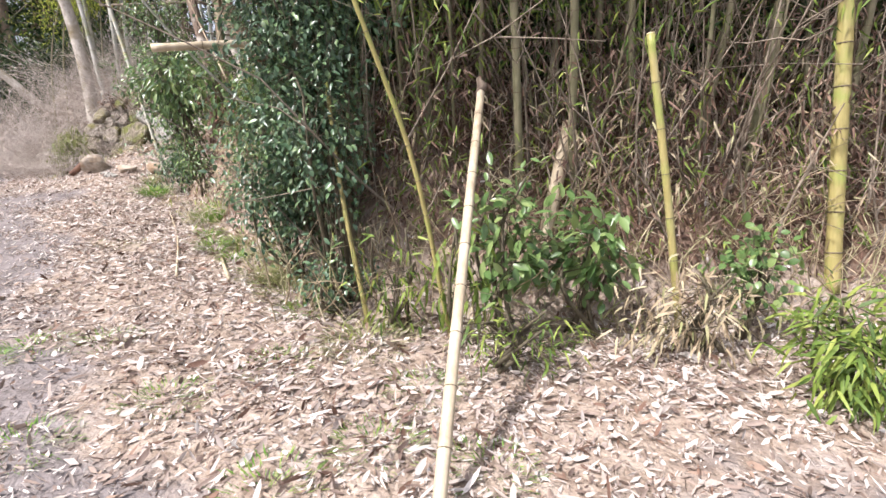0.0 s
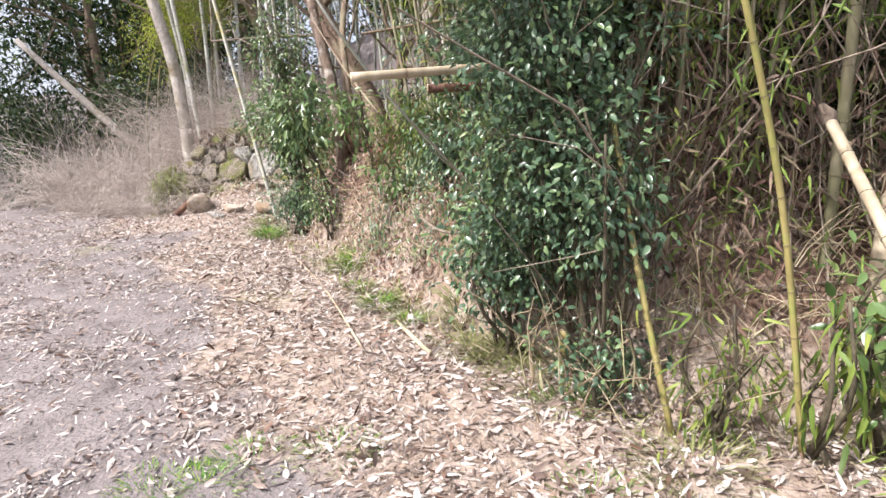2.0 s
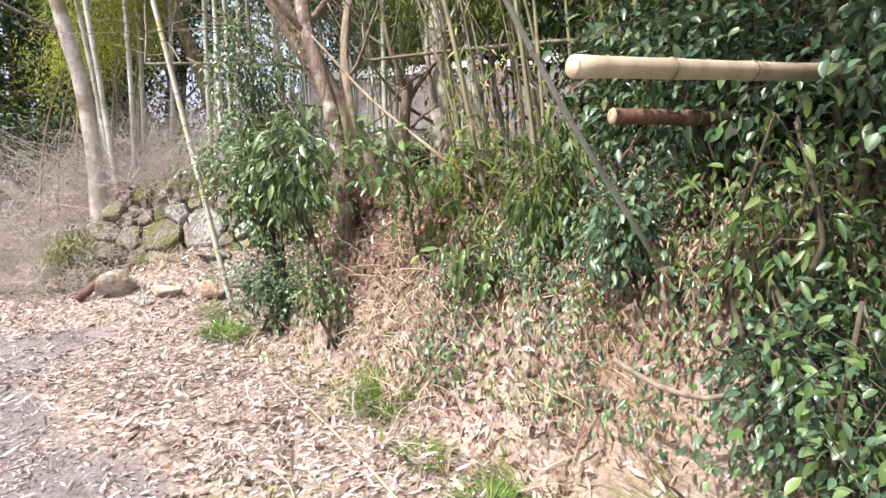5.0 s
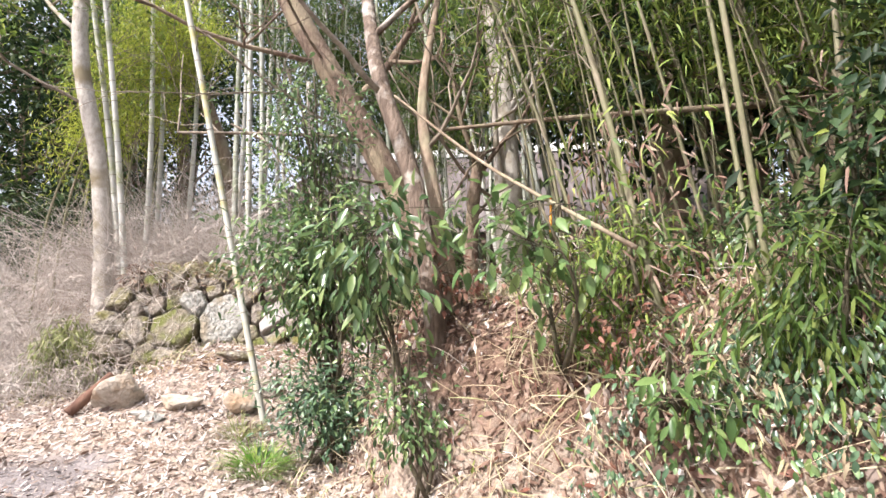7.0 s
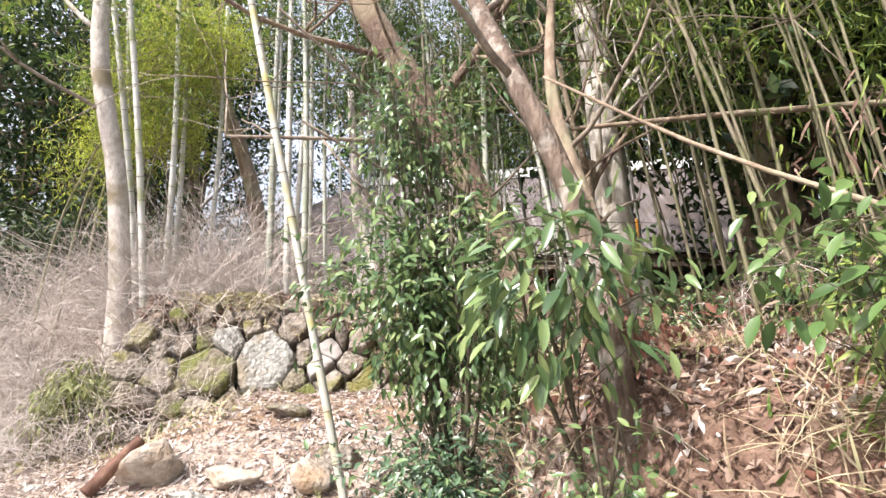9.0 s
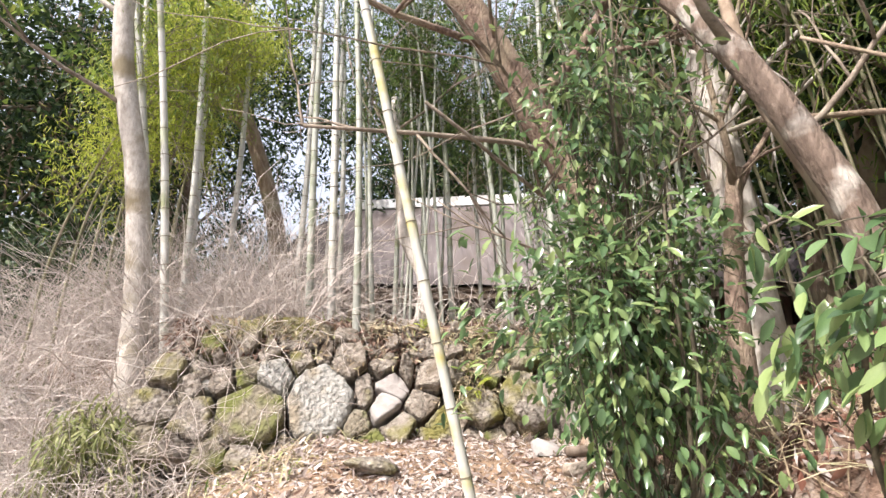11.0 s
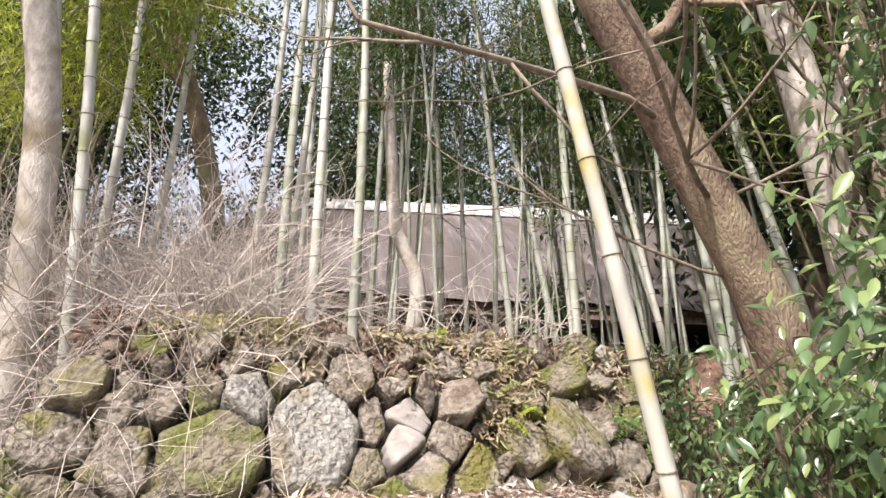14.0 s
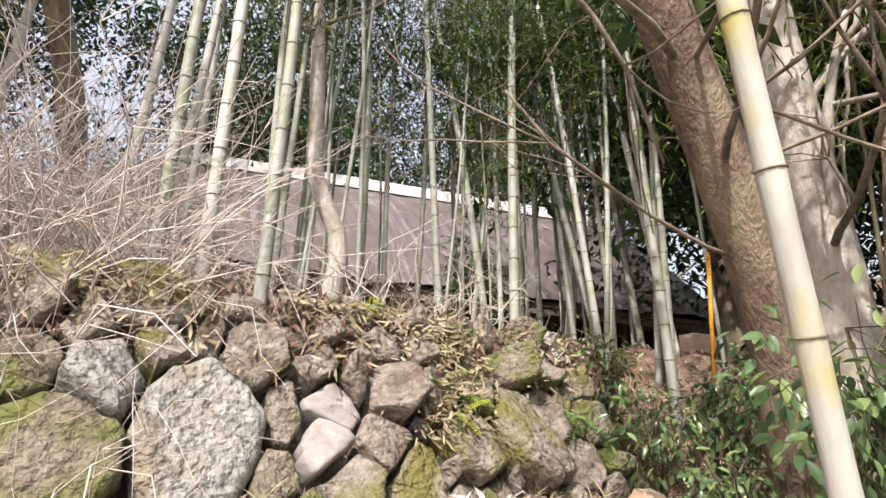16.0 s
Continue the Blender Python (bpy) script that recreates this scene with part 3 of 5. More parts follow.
def leaf_sprays(centres, per, reach, length, width, shape=SLIM, droop=0.5):
    n = len(centres) * per
    base = np.repeat(centres, per, 0) + rng.normal(size=(n, 3)) * reach
    along = unit(rand_dir(n) + np.array([0, 0, -droop]))
    return strew(shape, base, along, unit(np.array([0, 0, 1.0]) + 0.6 * rand_dir(n)), rng.uniform(0.6, 1.2, n) * length, rng.uniform(0.7, 1.2, n) * width)


def bamboo(points, r0, r1, material, label, gap=0.28, rings=True, sprays=(), twigs=0, leaf=0.13, cut=False, leaf_mat=None):
    """A culm along points with swollen nodes; sprays: (how many, from which share of its length)."""
    p = np.asarray(points, float)
    length = float(np.linalg.norm(np.diff(p, axis=0), axis=1).sum())
    count = max(2, int(length / gap))
    n = count * 2 * (2 if r0 > 0.02 else 1) + 1
    n += (n + 1) % 2
    line = spline(p, n)
    r = np.linspace(r0, r1, n)
    step = 4 if r0 > 0.02 else 2
    r = r * np.where(np.arange(n) % step == 0, 1.06, 1.0)
    stem = thing("bamboo", label, "bamboo", p[0], "bamboo stems")
    v, f = tube(line if r0 > 0.02 else line[::2], r if r0 > 0.02 else r[::2], 9 if r0 > 0.02 else 5)
    part("culm", v, f, material, stem)
    tang = unit(np.gradient(line, axis=0))
    if rings:
        for k in range(step, n - 1, step):
            ob = new("node_ring", RING)
            rr = float(r[k])
            ob.matrix_basis = Matrix.Translation(Vector(line[k] - p[0])) @ Vector(tang[k]).to_track_quat("Z", "Y").to_matrix().to_4x4() @ Matrix.Diagonal((rr, rr, max(0.006, rr * 0.35), 1))
            ob.parent = stem
    if cut:
        v, f = tube([line[-1], line[-1] + tang[-1] * 0.006], [r[-1] * 0.96, r[-1] * 0.9], 10)
        part("cut_end", v, f, M_CUT, stem, "pale sawn bamboo end")
    if sprays or twigs:
        many, start = sprays if sprays else (twigs, 0.4)
        k = rng.integers(int(start * n), n - 1, many)
        away = unit(rand_dir(many, 0.5) + np.array([0, 0, 0.35]))
        reach = rng.uniform(0.3, 0.9, many)
        tips = line[k] + away * reach[:, None]
        v, f = merge([tube([line[a], line[a] + away[i] * reach[i] * 0.55 + [0, 0, 0.03], tips[i]], [0.006, 0.004, 0.002], 4) for i, a in enumerate(k)])
        part("side_branches", v, f, M_BRANCH, stem, kind="stuff")
        if sprays:
            v, f = leaf_sprays(np.concatenate([tips, line[k] + away * reach[:, None] * 0.6]), 14, 0.16, leaf, leaf * 0.14)
            part("leaves", v, f, leaf_mat or M_BAMLEAF, stem, "narrow yellow-green bamboo leaves", kind="stuff")
    return stem


def up_from(x, y, top, lift=0.0):
    return (x, y, H(x, y) - 0.04 + lift), top


def wall_bamboo():
    """Pale culms on the terrace behind the stone wall."""
    tall = [((-5.73, 12.30), (-5.95, 12.32, 6.1), 0.045), ((-6.04, 12.75), (-6.23, 12.75, 6.4), 0.05), ((-6.32, 12.98), (-6.47, 12.97, 6.5), 0.05),
            ((-3.15, 12.90), (-3.27, 13.04, 7.8), 0.052), ((-3.65, 13.5), (-4.09, 13.7, 7.05), 0.04), ((-4.38, 13.95), (-4.72, 14.07, 6.7), 0.045),
            ((-3.09, 13.4), (-3.85, 13.85, 6.8), 0.042), ((-3.45, 14.4), (-3.57, 14.5, 6.5), 0.036), ((-3.78, 14.6), (-3.93, 14.6, 6.6), 0.036),
            ((-1.6, 13.2), (-2.52, 13.86, 7.5), 0.042)]
    tall += [((-1.95, 12.0), (-2.3, 12.3, 7.3), 0.05), ((-1.45, 11.4), (-2.05, 11.9, 6.9), 0.05),
            ((-5.2, 14.3), (-5.3, 14.3, 7.5), 0.04), ((-4.7, 15.2), (-4.75, 15.2, 7.8), 0.04), ((-2.4, 14.6), (-2.9, 14.8, 7.5), 0.036),
            ((-1.9, 12.9), (-2.75, 13.2, 7.2), 0.04), ((-1.2, 12.5), (-2.0, 12.9, 7.3), 0.045), ((-2.6, 13.6), (-3.0, 13.8, 6.4), 0.035),
            ((-0.7, 13.3), (-1.3, 13.6, 7.5), 0.045), ((-5.55, 13.1), (-5.75, 13.2, 6.6), 0.034)]
    for (x, y), top, r in tall:
        top = np.array(top)
        b = np.array([x, y, H(x, y) - 0.05])
        end = b + (top - b) * (rng.uniform(9.0, 10.5) / top[2])
        mid = (b + end) / 2 + [rng.normal() * 0.05, rng.normal() * 0.05, 0]
        bamboo([b, mid, end], r * 1.02, r * 0.7, M_BAM_WHITE if rng.random() < 0.4 else M_BAM_GREY, "tall grey-green bamboo stem on the terrace above the stone wall", 0.33, sprays=(34, 0.52) if x > -5.6 else (7, 0.7), leaf_mat=M_BAMLEAF_SHADE)
    for k in range(34):
        x, y = (rng.uniform(-5.6, -2.6), rng.uniform(13.2, 16.5)) if k < 16 else (rng.uniform(-2.5, -0.3), rng.uniform(11.9, 15.0))
        b = np.array([x, y, H(x, y) - 0.05])
        end = b + np.array([rng.uniform(-1.3, 0.1) if k >= 16 else rng.uniform(-0.6, 0.3), rng.uniform(-0.2, 0.5), rng.uniform(4.5, 6.5)])
        r = rng.uniform(0.014, 0.03) if k < 16 else rng.uniform(0.02, 0.042)
        bamboo([b, (b + end) / 2 + [0.06, 0, 0], end], r, r * 0.65, M_BAM_GREY, "slender grey-green bamboo stem on the terrace", 0.3, rings=k >= 16, sprays=(26, 0.68), leaf_mat=M_BAMLEAF_SHADE)
    # clump further along the terrace
    for (x, y), top, r in [((-7.74, 12.72), (-8.29, 12.5, 5.8), 0.05), ((-8.26, 13.6), (-8.89, 13.3, 6.2), 0.055), ((-8.0, 13.7), (-8.23, 13.6, 6.6), 0.05),
                           ((-8.3, 14.7), (-8.5, 14.6, 7.2), 0.05), ((-7.8, 14.8), (-7.9, 14.8, 7.1), 0.05), ((-6.65, 14.1), (-6.75, 14.1, 7.8), 0.05),
                           ((-6.26, 14.2), (-6.32, 14.2, 8.6), 0.05), ((-6.05, 14.7), (-6.37, 14.7, 9.0), 0.045), ((-8.9, 14.4), (-9.3, 14.2, 7), 0.05)]:
        top = np.array(top)
        b = np.array([x, y, H(x, y) - 0.05])
        end = b + (top - b) * (rng.uniform(9, 10) / top[2])
        bamboo([b, (b + end) / 2 + [0.05, 0, 0], end], r, r * 0.7, M_BAM_WHITE, "pale bamboo stem in a clump behind dry brush", 0.32, sprays=(20, 0.6) if x < -7.0 else (5, 0.75))


def bank_bamboo():
    """Stems on and before the first bank."""
    y_label = "yellow bamboo stem growing from the foot of the bank"
    bamboo([(-0.50, 3.49, H(-0.5, 3.49) - 0.05), (-0.70, 3.62, 1.3), (-0.80, 3.75, 2.0)], 0.018, 0.015, M_BAM_YELLOW, y_label, 0.22)
    bamboo([(0.06, 3.36, H(0.06, 3.36) - 0.05), (-0.22, 3.2, 1.6), (-0.47, 3.05, 2.3), (-0.72, 2.95, 3.0)], 0.016, 0.013, M_BAM_YELLOW, y_label, 0.22, sprays=(5, 0.3), leaf=0.12)
    bamboo([(1.60, 3.4, H(1.60, 3.4) - 0.05), (1.44, 3.37, 1.2), (1.24, 3.33, 2.22)], 0.026, 0.024, M_BAM_YELLOW, "yellow-green bamboo stem sawn off at head height", 0.26, cut=True)
    bamboo([(2.92, 3.85, H(2.92, 3.85) - 0.05), (2.9, 3.95, 1.7), (2.78, 4.0, 3.8)], 0.055, 0.05, M_BAM_YELLOW, "thick yellowish bamboo stem on the bank", 0.3)
    stems = [((0.62, 3.62), (0.36, 3.75, 3.4), 0.032), ((1.02, 3.62), (0.78, 3.7, 3.5), 0.032), ((1.55, 3.9), (1.25, 4.0, 3.6), 0.028), ((-0.35, 4.3), (-0.5, 4.5, 4.0), 0.045),
                           ((-0.12, 4.1), (-0.3, 4.3, 4.0), 0.034)]
    stems += [((2.3, 4.2), (2.35, 4.3, 4.2), 0.032), ((2.05, 3.75), (1.85, 3.9, 3.8), 0.018), ((-0.9, 4.6), (-1.1, 4.8, 4.0), 0.03), ((2.62, 4.0), (2.6, 4.2, 4.2), 0.04),
                           ((0.3, 3.95), (0.22, 4.0, 3.6), 0.02), ((0.85, 4.1), (0.95, 4.2, 3.8), 0.024), ((1.3, 4.2), (1.2, 4.4, 3.9), 0.03), ((1.8, 4.1), (1.75, 4.2, 3.6), 0.014), ((0.1, 3.8), (-0.05, 3.9, 3.2), 0.014),
                           ((3.3, 3.9), (3.2, 4.1, 4.0), 0.03), ((-0.3, 3.8), (-0.42, 3.85, 2.9), 0.012), ((-0.2, 3.75), (-0.25, 3.8, 2.6), 0.01), ((2.4, 3.7), (2.3, 3.75, 2.8), 0.012), ((1.15, 3.7), (1.3, 3.8, 2.8), 0.011)]
    for (x, y), top, r in stems:
        y += 0.6
        b = np.array([x, y, H(x, y) - 0.05])
        e = np.array(top) + (np.array(top) - b) * 0.4
        bamboo([b, (b + e) / 2 + [0.04, 0, 0], e], r, r * 0.8, M_BAM_OLIVE, "dull olive bamboo stem standing on the dark bank", 0.28, sprays=(6, 0.45), leaf=0.14)
    # thick stub broken across
    bamboo([(0.78, 4.0, H(0.78, 4.0) - 0.05), (0.98, 4.2, 1.75)], 0.055, 0.05, M_BAM_PALE, "short thick pale bamboo stub leaning on the bank", 0.3, cut=True)
    # cut pole that leans on the bank, its foot on the lane
    foot = np.array([-0.02, 1.72, H(-0.02, 1.72) + 0.02])
    bamboo([foot, (0.12, 2.76, 1.08), (0.255, 3.67, 1.93)], 0.029, 0.026, M_BAM_PALE, "long cut dry bamboo pole leaning against the bank", 0.24)
    v, f = tube([(0.25, 3.655, 1.915), (0.262, 3.70, 1.96), (0.235, 3.72, 2.02)], [0.034, 0.038, 0.012], 9, 0.08)
    lone("bamboo_sheath", v, f, M_WOOD, "dark withered sheath on the tip of the leaning pole", "sheath")
    # sawn pole that sticks out of the bushes
    bamboo([(-0.2, 5.25, 2.66), (-1.2, 4.95, 2.52), (-2.38, 4.54, 2.37)], 0.031, 0.033, M_BAM_PALE, "thick sawn bamboo pole jutting out of the bushes", 0.36, cut=True)
    # dark wood colour here imitates the shadow that the lower pole lies in
    bamboo([(-0.6, 5.6, 2.5), (-1.93, 5.35, 2.43)], 0.036, 0.036, M_WOOD_RED, "bamboo pole lying under the sawn one, shadow put into its dark brown", 0.36, cut=True)
    # thin stem leaning from a brown sheathed stump
    bamboo([(-1.66, 5.40, 1.72), (-2.31, 5.0, 2.44), (-2.70, 4.8, 3.0), (-3.0, 4.8, 3.6)], 0.013, 0.009, M_BAM_GREY, "thin grey-green bamboo leaning from a brown stump", 0.3)
    bamboo([(-1.60, 5.45, H(-1.60, 5.45) - 0.08), (-1.67, 5.39, 1.75)], 0.055, 0.032, M_BARK_RED, "brown sheathed bamboo stump on the bank", 0.1, rings=False)
    bamboo([(-1.35, 4.85, H(-1.35, 4.85) - 0.03), (-1.38, 4.8, H(-1.35, 4.85) + 0.75)], 0.009, 0.007, M_BAM_YELLOW, "thin yellow bamboo shoot at the cut bank", 0.14, rings=False)
    bamboo([(-0.95, 4.25, H(-0.95, 4.25) - 0.05), (-0.95, 4.22, H(-0.95, 4.25) + 0.3)], 0.03, 0.03, M_BAM_YELLOW, "short yellow-green bamboo stub at the bank", 0.12, cut=True)


def grove():
    """Tall leaning stems whose leaves roof the bank."""
    for k in range(46):
        x, y = (rng.uniform(-1.0, 5.5), rng.uniform(4.3, 7.0)) if k < 36 else (rng.uniform(-1.2, 4.5), rng.uniform(7.5, 11.5))
        d, _ = bank(np.array([x]), np.array([y]))
        if d[0] < 0.7:
            continue
        b = np.array([x, y, H(x, y) - 0.05])
        lean = np.array([rng.uniform(-2.2, -0.5), rng.uniform(-2.2, -0.3), rng.uniform(3.6, 5.2)])
        r = rng.uniform(0.013, 0.026)
        bamboo([b, b + lean * [0.3, 0.3, 0.55], b + lean], r, r * 0.5, M_BAM_OLIVE, "olive bamboo stem roofing the dark thicket with leaves", 0.3, rings=False, sprays=(26, 0.4), leaf=0.17)


def arching():
    """Added stems that arch from the bank out over the lane, above the view, to keep sun off the bank."""
    # leaf canopy placed up-sun of the bank, too high to be seen
    for k in range(22):
        x, y = rng.uniform(-0.9, 5.0), rng.uniform(4.7, 6.6)
        b = np.array([x, y, H(x, y) - 0.05])
        r = rng.uniform(0.02, 0.035)
        bamboo([b, b + [-0.25, -0.2, 2.0], (x - 1.5, y - 1.1, max(4.9, b[2] + 2.9)), (x - 2.7, y - 2.2, max(5.1, b[2] + 2.6))], r, r * 0.35, M_BAM_OLIVE,
               "unseen bamboo stem added over the lane to shade the bank", 0.3, rings=False, sprays=(46, 0.5), leaf=0.2)


def thicket():
    """Thin stems that lean over the upper bank."""
    for k in range(88):
        x, y = rng.uniform(-2.2, 2.6), rng.uniform(6.3, 11.5)
        if x < -3.4 + 0.5 * (y - 6) * 0.5:
            continue
        b = np.array([x, y, H(x, y) - 0.05])
        lean = np.array([rng.uniform(-1.9, -0.5), rng.uniform(-0.6, 0.5), rng.uniform(4.0, 5.5)])
        r = rng.uniform(0.008, 0.022)
        bamboo([b, b + lean * 0.5 + [0.12, 0, 0.1], b + lean], r, r * 0.6, M_BAM_OLIVE, "thin olive bamboo stem leaning over the bank", 0.3, rings=False, sprays=(9, 0.45), leaf=0.13)
    for k in range(22):
        x, y = rng.uniform(-1.6, 4.5), rng.uniform(4.6, 7.2)
        if H(x, y) < 1.6:
            continue
        b = np.array([x, y, H(x, y) - 0.05])
        lean = np.array([rng.uniform(-1.0, 0.2), rng.uniform(-0.6, 0.3), rng.uniform(3.0, 4.2)])
        r = rng.uniform(0.015, 0.035)
        bamboo([b, b + lean * 0.5 + [0.08, 0, 0.1], b + lean], r, r * 0.6, M_BAM_OLIVE, "olive bamboo stem in the dark thicket", 0.3, rings=False, sprays=(10, 0.35), leaf=0.14)


def sunlit_tops():
    """Stems arching in front of the clump, thick with yellow-green leaves whose colour is brightened as if sunlit."""
    for x, y, tx, ty, tz in ((-9.7, 12.9, -7.8, 12.3, 6.6), (-9.4, 13.4, -8.4, 12.6, 7.0), (-9.9, 13.9, -8.9, 12.9, 6.4), (-8.9, 14.3, -7.3, 13.2, 7.2), (-8.6, 13.9, -6.9, 13.0, 6.9), (-9.2, 15.0, -7.9, 14.0, 7.6), (-8.8, 13.2, -6.8, 12.5, 6.6), (-9.9, 12.7, -8.3, 12.0, 6.0)):
        y, tx = y + 1.1, min(tx, -8.1)
        b = np.array([x, y, H(x, y) - 0.05])
        e = np.array([tx, ty + 1.7, tz + 0.9])
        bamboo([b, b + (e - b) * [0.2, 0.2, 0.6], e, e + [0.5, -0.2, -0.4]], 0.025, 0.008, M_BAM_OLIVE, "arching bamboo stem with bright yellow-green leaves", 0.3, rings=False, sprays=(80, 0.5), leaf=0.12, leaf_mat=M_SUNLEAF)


wall_bamboo()
sunlit_tops()
bank_bamboo()
thicket()
grove()
arching()
# stem that leans across the view of the wall
_z = H(-4.86, 9.44) - 0.05
_b, _d = np.array([-4.91 + 0.2475 * (1.2 - _z), 9.44, _z]), np.array([-0.2475, -0.005, 1.0])
bamboo([_b, _b + _d * 2.6, _b + _d * 6.5], 0.032, 0.028, M_BAM_MIX, "white and yellow bamboo stem leaning beside the lane", 0.36, twigs=7)


# ---- trees ----
def limb(a, d, length, r, depth, out, tips, bend=0.35, sides=7):
    n = 5
    pts = [np.array(a)]
    v = unit(np.array(d, float))
    for _ in range(n):
        v = unit(v + bend * 0.35 * rng.normal(size=3) + [0, 0, 0.05])
        pts.append(pts[-1] + v * length / n)
    out.append(tube(pts, np.linspace(r, r * 0.5, n + 1), sides))
    if depth == 0:
        tips.append(pts[-1])
        tips.append(pts[-2])
        return
    for k in range(3 if depth > 1 else 4):
        s = pts[rng.integers(2, n + 1)]
        limb(s, unit(v + 0.9 * rng.normal(size=3)), length * rng.uniform(0.5, 0.75), r * 0.5, depth - 1, out, tips, bend, max(3, sides - 2))


def tree(points, radii, bark, label, limbs=(), leaf_mat=None, leaves=0, leaf=0.09, spread=0.35, category="tree"):
    line = spline(points, 14)
    th = thing("tree", label, category, points[0])
    rr = np.interp(np.linspace(0, 1, 14), np.linspace(0, 1, len(radii)), radii)
    v, f = tube(line, rr, 14, 0.025)
    part("trunk", v, f, bark, th)
    tips = []
    for share, d, length, r in limbs:
        out = []
        k = int(share * 13)
        limb(line[k], d, length, r, 2, out, tips)
        v, f = merge(out)
        part("branch", v, f, bark if r > 0.03 else M_BRANCH, th)
    if leaves and tips:
        tips = np.array(tips)
        bunch = tips[rng.integers(0, len(tips), leaves // 22 + 1)] + rng.normal(size=(leaves // 22 + 1, 3)) * spread
        pos = bunch[rng.integers(0, len(bunch), leaves)] + rng.normal(size=(leaves, 3)) * (0.16 if leaf < 0.15 else 0.26)
        v, f = strew(BLADE if leaf < 0.15 else CLUMP, pos, unit(rand_dir(leaves) + [0, 0, -0.25]), unit(np.array([0, 0, 1.0]) + 0.8 * rand_dir(leaves)),
                     rng.uniform(0.6, 1.3, leaves) * leaf, rng.uniform(0.3, 0.55, leaves) * leaf)
        part("crown", v, f, leaf_mat, th, kind="stuff")
    return th


tree([(-3.0, 10.4, H(-3.0, 10.4) - 0.2), (-3.33, 10.4, 2.9), (-3.92, 10.41, 4.0), (-4.5, 10.41, 5.0), (-5.25, 10.4, 6.3), (-5.7, 10.4, 8.5)], [0.24, 0.175, 0.155, 0.145, 0.125, 0.09], M_BARK_RED,
     "large leaning tree with reddish brown bark and bare twigs",
     [(0.42, (-0.9, -0.35, 0.12), 2.2, 0.028), (0.5, (0.6, -0.1, 0.7), 2.0, 0.06), (0.36, (-0.8, -0.6, 0.05), 2.0, 0.022), (0.6, (-0.9, -0.2, 0.3), 2.4, 0.035), (0.8, (-0.6, -0.5, 0.5), 2.5, 0.05), (0.85, (0.8, 0.2, 0.6), 2.5, 0.05), (0.45, (-0.7, -0.7, 0.0), 2.2, 0.016), (0.55, (-0.5, -0.8, 0.1), 2.2, 0.018), (0.3, (-0.95, 0.1, 0.25), 1.8, 0.014), (0.38, (0.3, -0.9, 0.3), 1.4, 0.014)])
tree([(-3.36, 8.12, H(-3.36, 8.12) - 0.2), (-3.57, 8.28, 3.13), (-3.87, 8.55, 4.08), (-4.05, 9.2, 5.2), (-4.3, 9.7, 7.4)], [0.09, 0.075, 0.07, 0.06, 0.045], M_BARK_FLAKY,
     "dark leaning tree with pale flaking bark on the bank", [(0.42, (-0.7, -0.3, 0.5), 1.3, 0.03), (0.55, (0.6, -0.2, 0.7), 1.5, 0.035), (0.75, (-0.6, 0.1, 0.6), 1.6, 0.03), (0.85, (0.6, 0.4, 0.6), 1.6, 0.03)])
tree([(-3.2, 8.3, H(-3.2, 8.3) - 0.2), (-3.38, 8.45, 3.0), (-3.5, 8.75, 3.9), (-3.35, 9.2, 5.4)], [0.08, 0.055, 0.045, 0.03], M_BARK,
     "slim dark tree standing close to the leaning one", [(0.5, (0.5, -0.4, 0.6), 1.0, 0.02), (0.9, (-0.5, 0.2, 0.7), 1.2, 0.02)])
tree([(-2.27, 10.4, H(-2.27, 10.4) - 0.15), (-2.32, 10.5, 3.6), (-2.42, 10.62, 5.4), (-2.6, 10.75, 7.4), (-2.7, 10.9, 9.0)], [0.22, 0.17, 0.15, 0.12, 0.1], M_BARK_PALE,
     "pale grey tree trunk with crooked branches", [(0.3, (-0.5, -0.4, 0.75), 1.8, 0.05), (0.45, (0.5, -0.2, 0.7), 1.8, 0.04), (0.8, (0.7, 0, 0.6), 2.5, 0.05), (0.9, (-0.6, -0.3, 0.6), 2.5, 0.05), (0.25, (-0.8, -0.5, 0.3), 1.6, 0.03)])
tree([(-2.85, 9.95, H(-2.85, 9.95) - 0.15), (-2.86, 9.95, 3.3), (-2.8, 9.9, 4.0)], [0.10, 0.08, 0.06], M_BARK_RED, "small crooked tree with dead stubs", [(0.95, (-0.45, -0.25, 0.8), 1.4, 0.035), (0.9, (0.5, 0, 0.8), 1.5, 0.035), (0.7, (0.4, -0.2, 0.6), 0.4, 0.03)])
tree([(-8.05, 12.6, H(-8.05, 12.6) - 0.15), (-8.16, 12.65, 2.9), (-8.35, 12.6, 4.4), (-8.75, 12.45, 6.2), (-8.8, 12.4, 9.0)], [0.17, 0.13, 0.12, 0.11, 0.08], M_BARK_PALE,
     "slender pale tree beside the stone wall", [(0.7, (-0.7, 0.2, 0.6), 2.0, 0.04), (0.85, (0.7, 0.2, 0.6), 2.0, 0.04), (0.6, (-0.8, -0.4, 0.3), 1.8, 0.03)], M_BAMLEAF, 2600, 0.12, 0.4)
tree([(-7.0, 15.9, H(-7, 15.9) - 0.15), (-7.45, 15.9, 5.4), (-8.3, 15.7, 7.6), (-9.2, 15.5, 9.5)], [0.17, 0.15, 0.13, 0.1], M_BARK, "dark leaning tree behind the bamboo clump",
     [(0.6, (-0.7, 0, 0.5), 2.2, 0.06), (0.9, (0.3, 0.2, 0.8), 2.4, 0.06), (0.9, (-0.7, 0, 0.5), 2.4, 0.06)], M_BAMLEAF, 3500, 0.14, 0.5)
